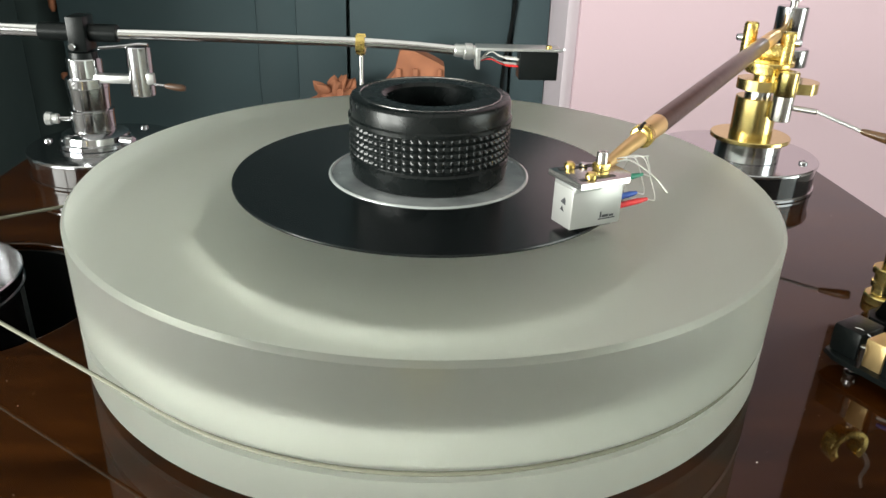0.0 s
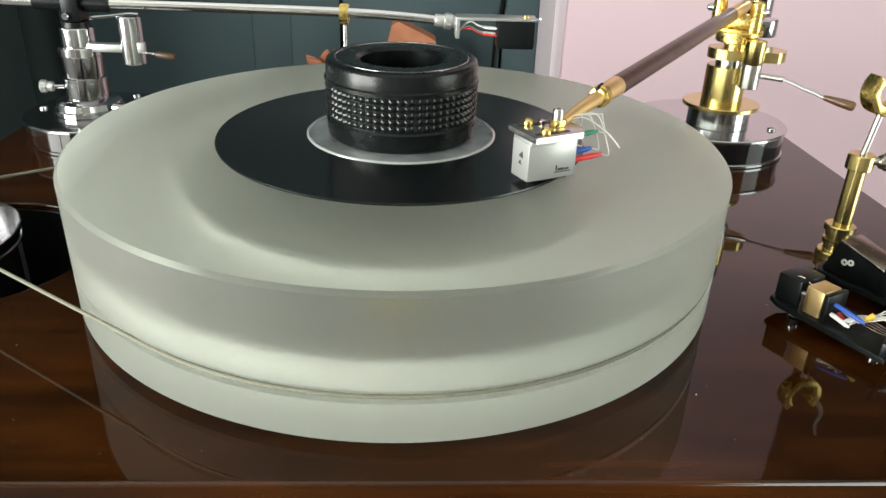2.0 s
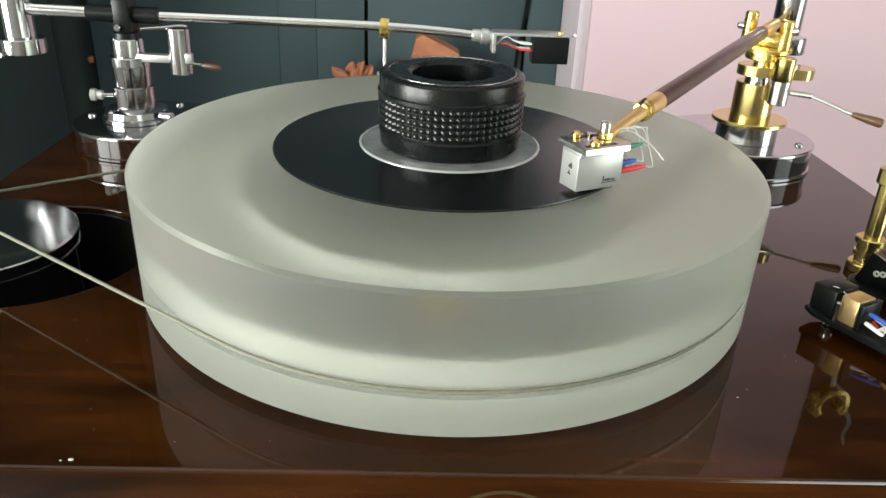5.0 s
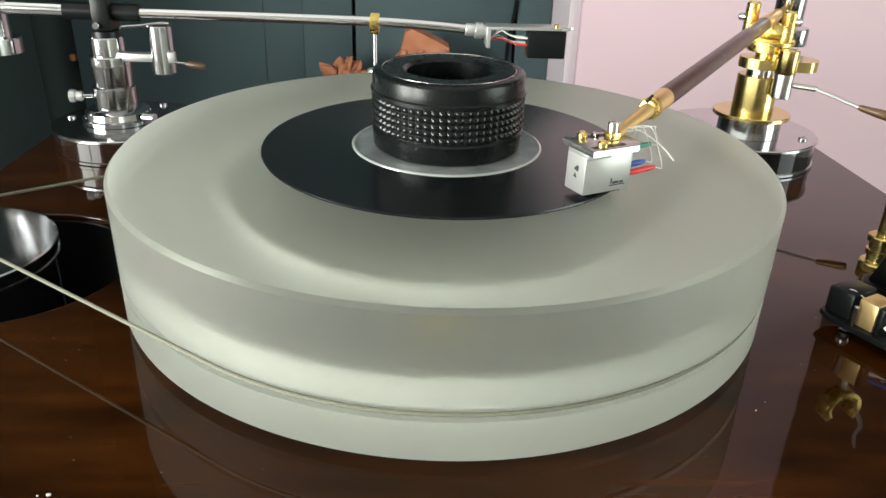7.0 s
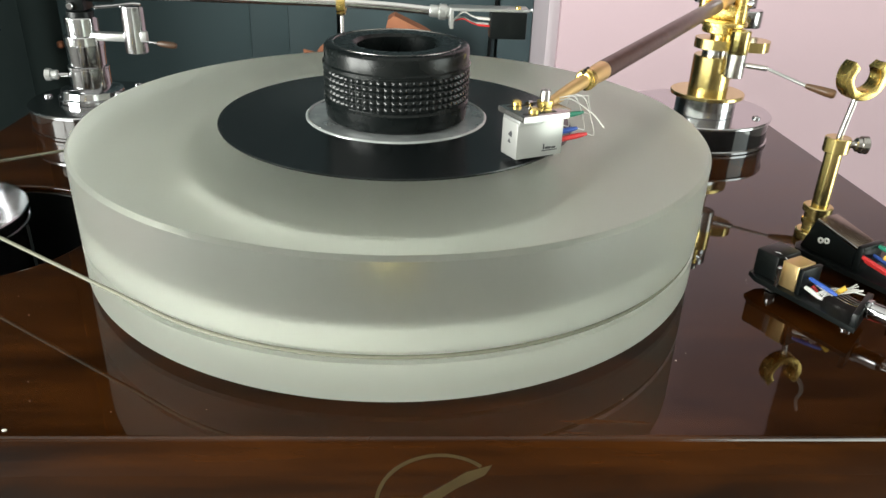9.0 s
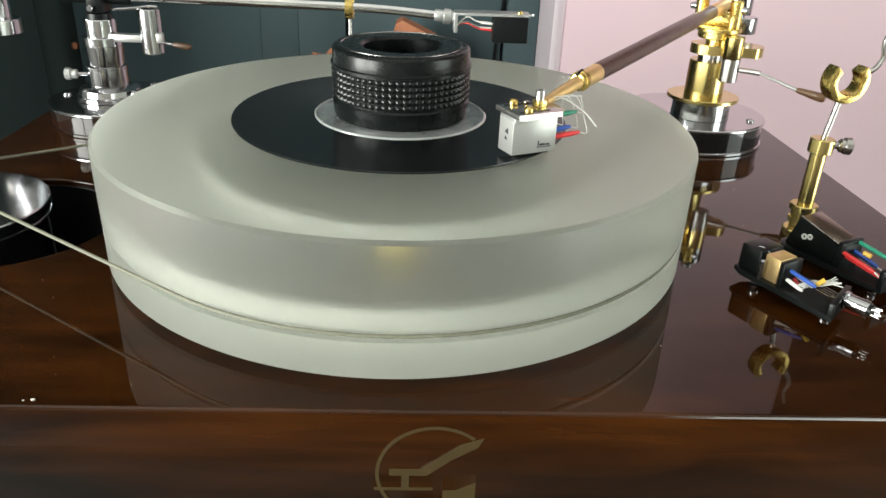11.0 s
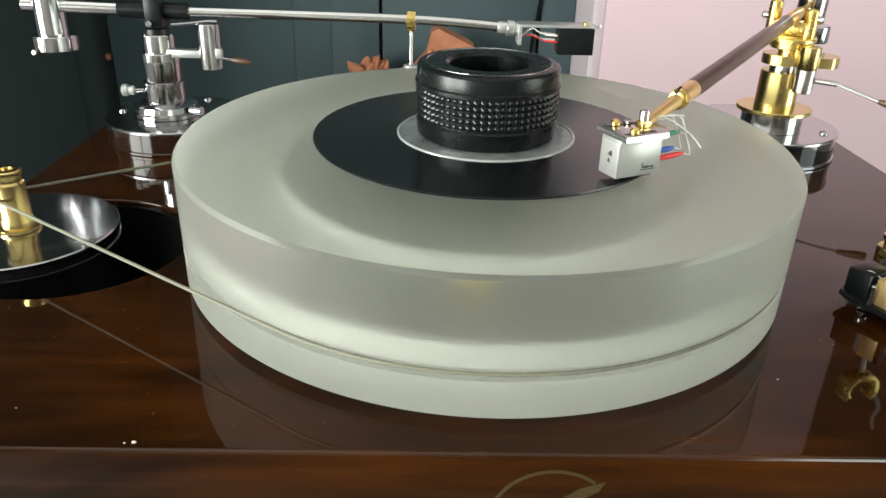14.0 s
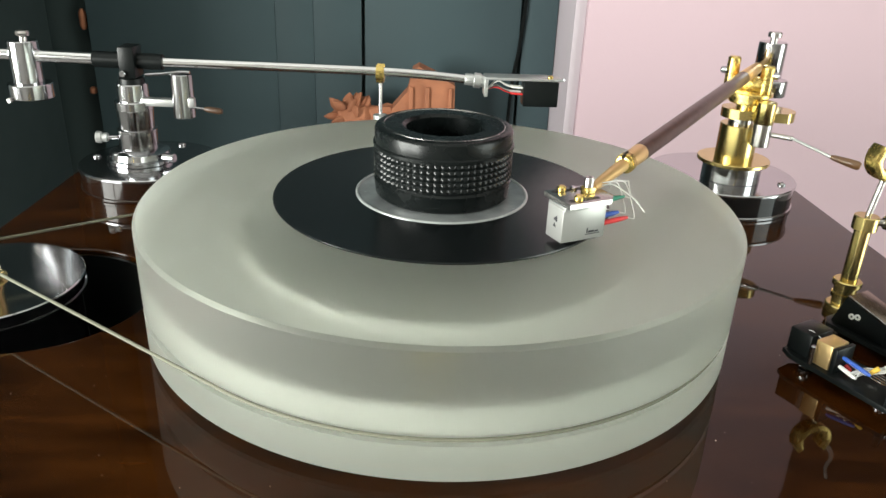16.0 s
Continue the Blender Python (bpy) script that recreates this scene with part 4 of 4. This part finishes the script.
def spare_near():
    # x runs along the shell, y towards the open side, z up
    m = local_frame((0.1695, -0.0588))
    ob = thing("spare_headshell", (0.19, -0.08, 0), "black headshell with a gold-faced cartridge and loose wires", "headshell", "spare headshells")
    zb = 0.0052
    part("shell", slab([(-0.003, -0.003), (0.003, 0.0), (0.0545, 0.0), (0.0455, -0.025), (0.002, -0.025), (-0.004, -0.012)], zb, zb + 0.0024, m, 0.0005), BLACK_PLASTIC, ob)
    part("end_wall", block(0.0028, 0.0255, 0.0085, m @ Matrix.Translation((0.0485, -0.0125, zb)) @ Matrix.Rotation(radians(-20), 4, "Z"), 0.0005), BLACK_PLASTIC, ob)
    part("cartridge_nose", block(0.0125, 0.0165, 0.0128, m @ Matrix.Translation((0.0040, -0.0120, zb + 0.0022)), 0.0012), BLACK_PLASTIC, ob)
    gold = part("gold_cover", block(0.0086, 0.0120, 0.0128, m @ Matrix.Translation((0.0172, -0.0092, zb + 0.0024)) @ Matrix.Rotation(radians(0), 4, "Z"), 0.0006), GOLD_FACE, ob, "gold cartridge cover")
    part("backing", block(0.0024, 0.0135, 0.0126, m @ Matrix.Translation((0.0232, -0.0095, zb + 0.0024)), 0.0005), BLACK_PLASTIC, ob)
    part("side_screw", plain_rod(m @ Vector((0.0135, -0.0012, zb + 0.002)), m @ Vector((0.0135, -0.0012, zb + 0.0125)), 0.0013), CHROME, ob)
    for sx, sy in ((0.0105, -0.003), (0.0105, -0.019), (0.044, -0.012)):
        part("foot_screw", lathe([(0, 0), (0.0022, 0), (0.0028, 0.001), (0.0028, 0.0028), (0.0015, 0.0034), (0.0015, 0.0054), (0, 0.0054)], m=m @ Matrix.Translation((sx, sy, 0)), seg=16), CHROME, ob)
    part("cantilever", sweep([m @ Vector((0.0035, -0.006, 0.0190)), m @ Vector((0.0065, -0.008, 0.0202)), m @ Vector((0.0120, -0.0085, 0.0185))], 0.0004, 6), CHROME, ob)
    for y, z, mat, ex in ((-0.0055, 0.0118, WHITE, 0.009), (-0.0070, 0.0160, BLUE, 0.014), (-0.0105, 0.0110, RED, 0.003), (-0.0130, 0.0120, WHITE, 0.009)):
        part("pin_sleeve", rod(m @ Vector((0.0250, y, z)), m @ Vector((0.0250 + ex, y - 0.0005, z - 0.002)), [(0, 0.0008), (0.1, 0.0010), (0.8, 0.0010), (1, 0.0006)], 12), mat, ob)
    part("yellow_tip", rod(m @ Vector((0.0370, -0.0105, 0.0135)), m @ Vector((0.0390, -0.0130, 0.0165)), [(0, 0.0011), (1, 0.0012)], 10), YELLOW, ob)
    rnd = random.Random(4)
    for k in range(14):
        y0 = -0.0035 - 0.0012 * (k % 4)
        pts = [m @ Vector((0.0330 + rnd.uniform(-0.002, 0.002), y0 - 0.001, 0.0118)), m @ Vector((0.0345, -0.010 + rnd.uniform(-0.004, 0.004), 0.0125 + rnd.uniform(-0.001, 0.002))), m @ Vector((0.0372 + rnd.uniform(-0.002, 0.002), -0.016 + rnd.uniform(-0.004, 0.004), 0.0130)), m @ Vector((0.0400 + rnd.uniform(-0.003, 0.003), -0.021 + rnd.uniform(-0.004, 0.003), 0.0132 + rnd.uniform(-0.001, 0.002)))]
        part("lead", sweep(pts, 0.00030, 6, 6), WHITE, ob)
    for k in range(4):
        part("lead", sweep([m @ Vector((0.036, -0.013 - 0.0022 * k, 0.0100)), m @ Vector((0.042, -0.0135 - 0.0020 * k, 0.0096)), m @ Vector((0.0470, -0.0125 - 0.0012 * k, 0.0110))], 0.0003, 6, 6), STEEL, ob)
    connector(ob, m @ Matrix.Translation((0.0492, -0.0145, 0)) @ Matrix.Rotation(radians(-9), 4, "Z"), 0, 0, zb + 0.0060)


def spare_far():
    m = local_frame((0.2050, -0.0225))
    ob = thing("spare_headshell", (0.22, -0.05, 0), "black headshell with a bronze-topped cartridge and red and green wires", "headshell", "spare headshells")
    zb = 0.0040
    part("shell", slab([(0.0, -0.006), (0.004, 0.0), (0.062, 0.0), (0.062, -0.024), (0.004, -0.024), (0.0, -0.018)], zb, zb + 0.0026, m, 0.0005), BLACK_PLASTIC, ob)
    for sx, sy in ((0.008, -0.004), (0.008, -0.020), (0.056, -0.004), (0.056, -0.020)):
        part("foot_screw", lathe([(0, 0), (0.0024, 0), (0.0026, 0.0008), (0.0026, 0.0026), (0.0015, 0.0030), (0.0015, 0.0042), (0, 0.0042)], m=m @ Matrix.Translation((sx, sy, 0)), seg=16), CHROME, ob)
    # wedge-shaped cartridge
    bm = bmesh.new()
    prof = [(0.004, zb + 0.0026), (0.034, zb + 0.0026), (0.034, zb + 0.0135), (0.010, zb + 0.0200)]
    lo = [bm.verts.new((x, -0.0030, z)) for x, z in prof]
    hi = [bm.verts.new((x, -0.0185, z)) for x, z in prof]
    bm.faces.new(lo)
    bm.faces.new(list(reversed(hi)))
    for i in range(4):
        bm.faces.new((lo[i], lo[(i + 1) % 4], hi[(i + 1) % 4], hi[i]))
    bmesh.ops.bevel(bm, geom=bm.edges[:], offset=0.0007, segments=2, affect="EDGES")
    bm.transform(m)
    part("cartridge_body", bm, BLACK_PLASTIC, ob)
    part("cover", block(0.0240, 0.0150, 0.0012, m @ Matrix.Translation((0.0222, -0.0107, zb + 0.0166)) @ Matrix.Rotation(radians(15.2), 4, "Y"), 0.0004), BRONZE, ob, "bronze top cover")
    part("bright_edge", block(0.0245, 0.0008, 0.0014, m @ Matrix.Translation((0.0222, -0.0030, zb + 0.0165)) @ Matrix.Rotation(radians(15.2), 4, "Y"), 0.0002), CHROME, ob)
    for k in range(2):
        part("eyelet", lathe([(0.0007, 0), (0.0016, 0), (0.0016, 0.0005), (0.0007, 0.0005), (0.0007, 0)], m=m @ Matrix.Translation((0.0150 + 0.0031 * k, -0.0030, zb + 0.0105 + 0.001 * k)) @ Matrix.Rotation(radians(-90), 4, "X"), seg=20), WHITE, ob)
    part("rear_wall", block(0.0035, 0.0165, 0.0135, m @ Matrix.Translation((0.0358, -0.0107, zb + 0.0024)), 0.0006), BLACK_PLASTIC, ob)
    for y, z, mat, ex in ((-0.0150, 0.0185, GREEN, 0.022), (-0.0035, 0.0150, RED, 0.018), (-0.0062, 0.0125, RED, 0.021), (-0.0125, 0.0140, BLUE, 0.014)):
        part("pin_sleeve", rod(m @ Vector((0.0372, y, z)), m @ Vector((0.0372 + ex, y, z - 0.003)), [(0, 0.0009), (0.1, 0.0011), (0.85, 0.0011), (1, 0.0007)], 12), mat, ob)
        part("lead", sweep([m @ Vector((0.0372 + ex, y, z - 0.003)), m @ Vector((0.0372 + ex + 0.006, y + 0.002, z - 0.004)), m @ Vector((0.0372 + ex + 0.008, -0.010, z - 0.007)), m @ Vector((0.0600, -0.011, 0.0110))], 0.0004, 6), WHITE, ob)
    part("yellow_tip", rod(m @ Vector((0.0440, -0.0095, 0.0165)), m @ Vector((0.0480, -0.0100, 0.0160)), [(0, 0.0012), (1, 0.0012)], 10), YELLOW, ob)
    part("end_wall", block(0.0030, 0.024, 0.0120, m @ Matrix.Translation((0.0610, -0.012, zb)), 0.0005), BLACK_PLASTIC, ob)
    connector(ob, m, 0.0625, -0.012, zb + 0.0058)


spare_near()
spare_far()


# ---- ornaments behind, flecks ----
ledge = wall("ledge", -0.20, 0.06, 0.79, 0.952, -0.17, -0.150, DARK_PANEL, "dark wooden ledge on the back wall")


def leafy(name, seed, mat, label):
    rnd = random.Random(seed)
    bms = []
    for k in range(20):
        a = rnd.uniform(0, 2 * math.pi)
        el = rnd.uniform(-0.1, 1.35)
        d = Vector((math.cos(a) * math.cos(el), 0.7 * math.sin(a) * math.cos(el), math.sin(el) * 0.85))
        c = Vector((-0.130, 0.862, -0.112)) + d * 0.012
        n = rnd.uniform(0.026, 0.040)
        w = rnd.uniform(0.010, 0.016)
        bm = lathe([(0, 0), (w * 0.6, n * 0.15), (w, n * 0.42), (w * 0.92, n * 0.66), (w * 0.5, n * 0.86), (0, n)], seg=11)
        off = Vector((rnd.uniform(0, 30), rnd.uniform(0, 30), 0))
        for v in bm.verts:
            v.co.x *= 0.45
            v.co += 0.004 * noise.noise_vector(v.co * 70 + off)
        bm.transform(axis_pose(c, c + d) @ Matrix.Rotation(rnd.uniform(0, 3), 4, "Z"))
        bms.append(bm)
    core = bmesh.new()
    bmesh.ops.create_icosphere(core, subdivisions=3, radius=1)
    for v in core.verts:
        k = 1 + 0.3 * noise.noise(v.co * 2.4)
        v.co = Vector((v.co.x * 0.036 * k, v.co.y * 0.028 * k, v.co.z * 0.033 * k)) + Vector((-0.122, 0.864, -0.117))
    tail = bmesh.new()
    bmesh.ops.create_icosphere(tail, subdivisions=3, radius=1)
    for v in tail.verts:
        k = 1 + 0.3 * noise.noise(v.co * 3)
        v.co = Vector((v.co.x * 0.052 * k, v.co.y * 0.022 * k, v.co.z * 0.030 * k)) + Vector((-0.074, 0.864, -0.122))
    ob = thing(name, (-0.11, 0.864, -0.15), label, "ornament")
    part("core", core, mat, ob)
    part("stub", tail, mat, ob)
    for bm in bms:
        part("leaf", bm, mat, ob)
    return ob


leafy("clay_ornament", 7, CLAY, "rough terracotta leaf-shaped ornament on the ledge")
pot = thing("clay_block", (0.0, 0.87, -0.15), "upright terracotta slab ornament with a slanted side", "ornament")
part("slab", slab([(-0.068, 0.0), (0.042, 0.0), (0.040, 0.100), (0.028, 0.107), (-0.018, 0.128), (-0.028, 0.122), (-0.036, 0.088), (-0.060, 0.060)], 0, 0.045, Matrix.Translation((0, 0.875, -0.15)) @ Matrix.Rotation(radians(90), 4, "X"), 0.004), CLAY, pot)
for x0, x1 in ((-0.034, -0.026), (-0.008, 0.0), (0.030, 0.036)):
    part("ridge", block(x1 - x0, 0.006, 0.095, Matrix.Translation(((x0 + x1) / 2, 0.828, -0.148)), 0.002), CLAY, pot)

flecks = bmesh.new()
for x, y, s in ((-0.1302, -0.1632, 0.0008), (-0.1335, -0.1636, 0.0004), (-0.18, -0.145, 0.0003), (0.115, -0.12, 0.0003)):
    bmesh.ops.create_icosphere(flecks, subdivisions=1, radius=s, matrix=Matrix.Translation((x, y, s * 0.3)) @ Matrix.Diagonal((1.3, 0.8, 0.5, 1)))
rnd = random.Random(12)
for k in range(160):
    x, y, s = rnd.uniform(-0.27, 0.29), rnd.uniform(-0.16, 0.12), rnd.uniform(0.00008, 0.00017)
    if math.hypot(x, y) > 0.16 and math.hypot(x - MX, y - MY) > 0.064:
        bmesh.ops.create_icosphere(flecks, subdivisions=1, radius=s, matrix=Matrix.Translation((x, y, s * 0.3)) @ Matrix.Diagonal((1.3, 0.8, 0.5, 1)))
tagged(part("dust_flecks", flecks, DUST), "small pale dust flecks on the glossy plinth", "dust", kind="stuff")
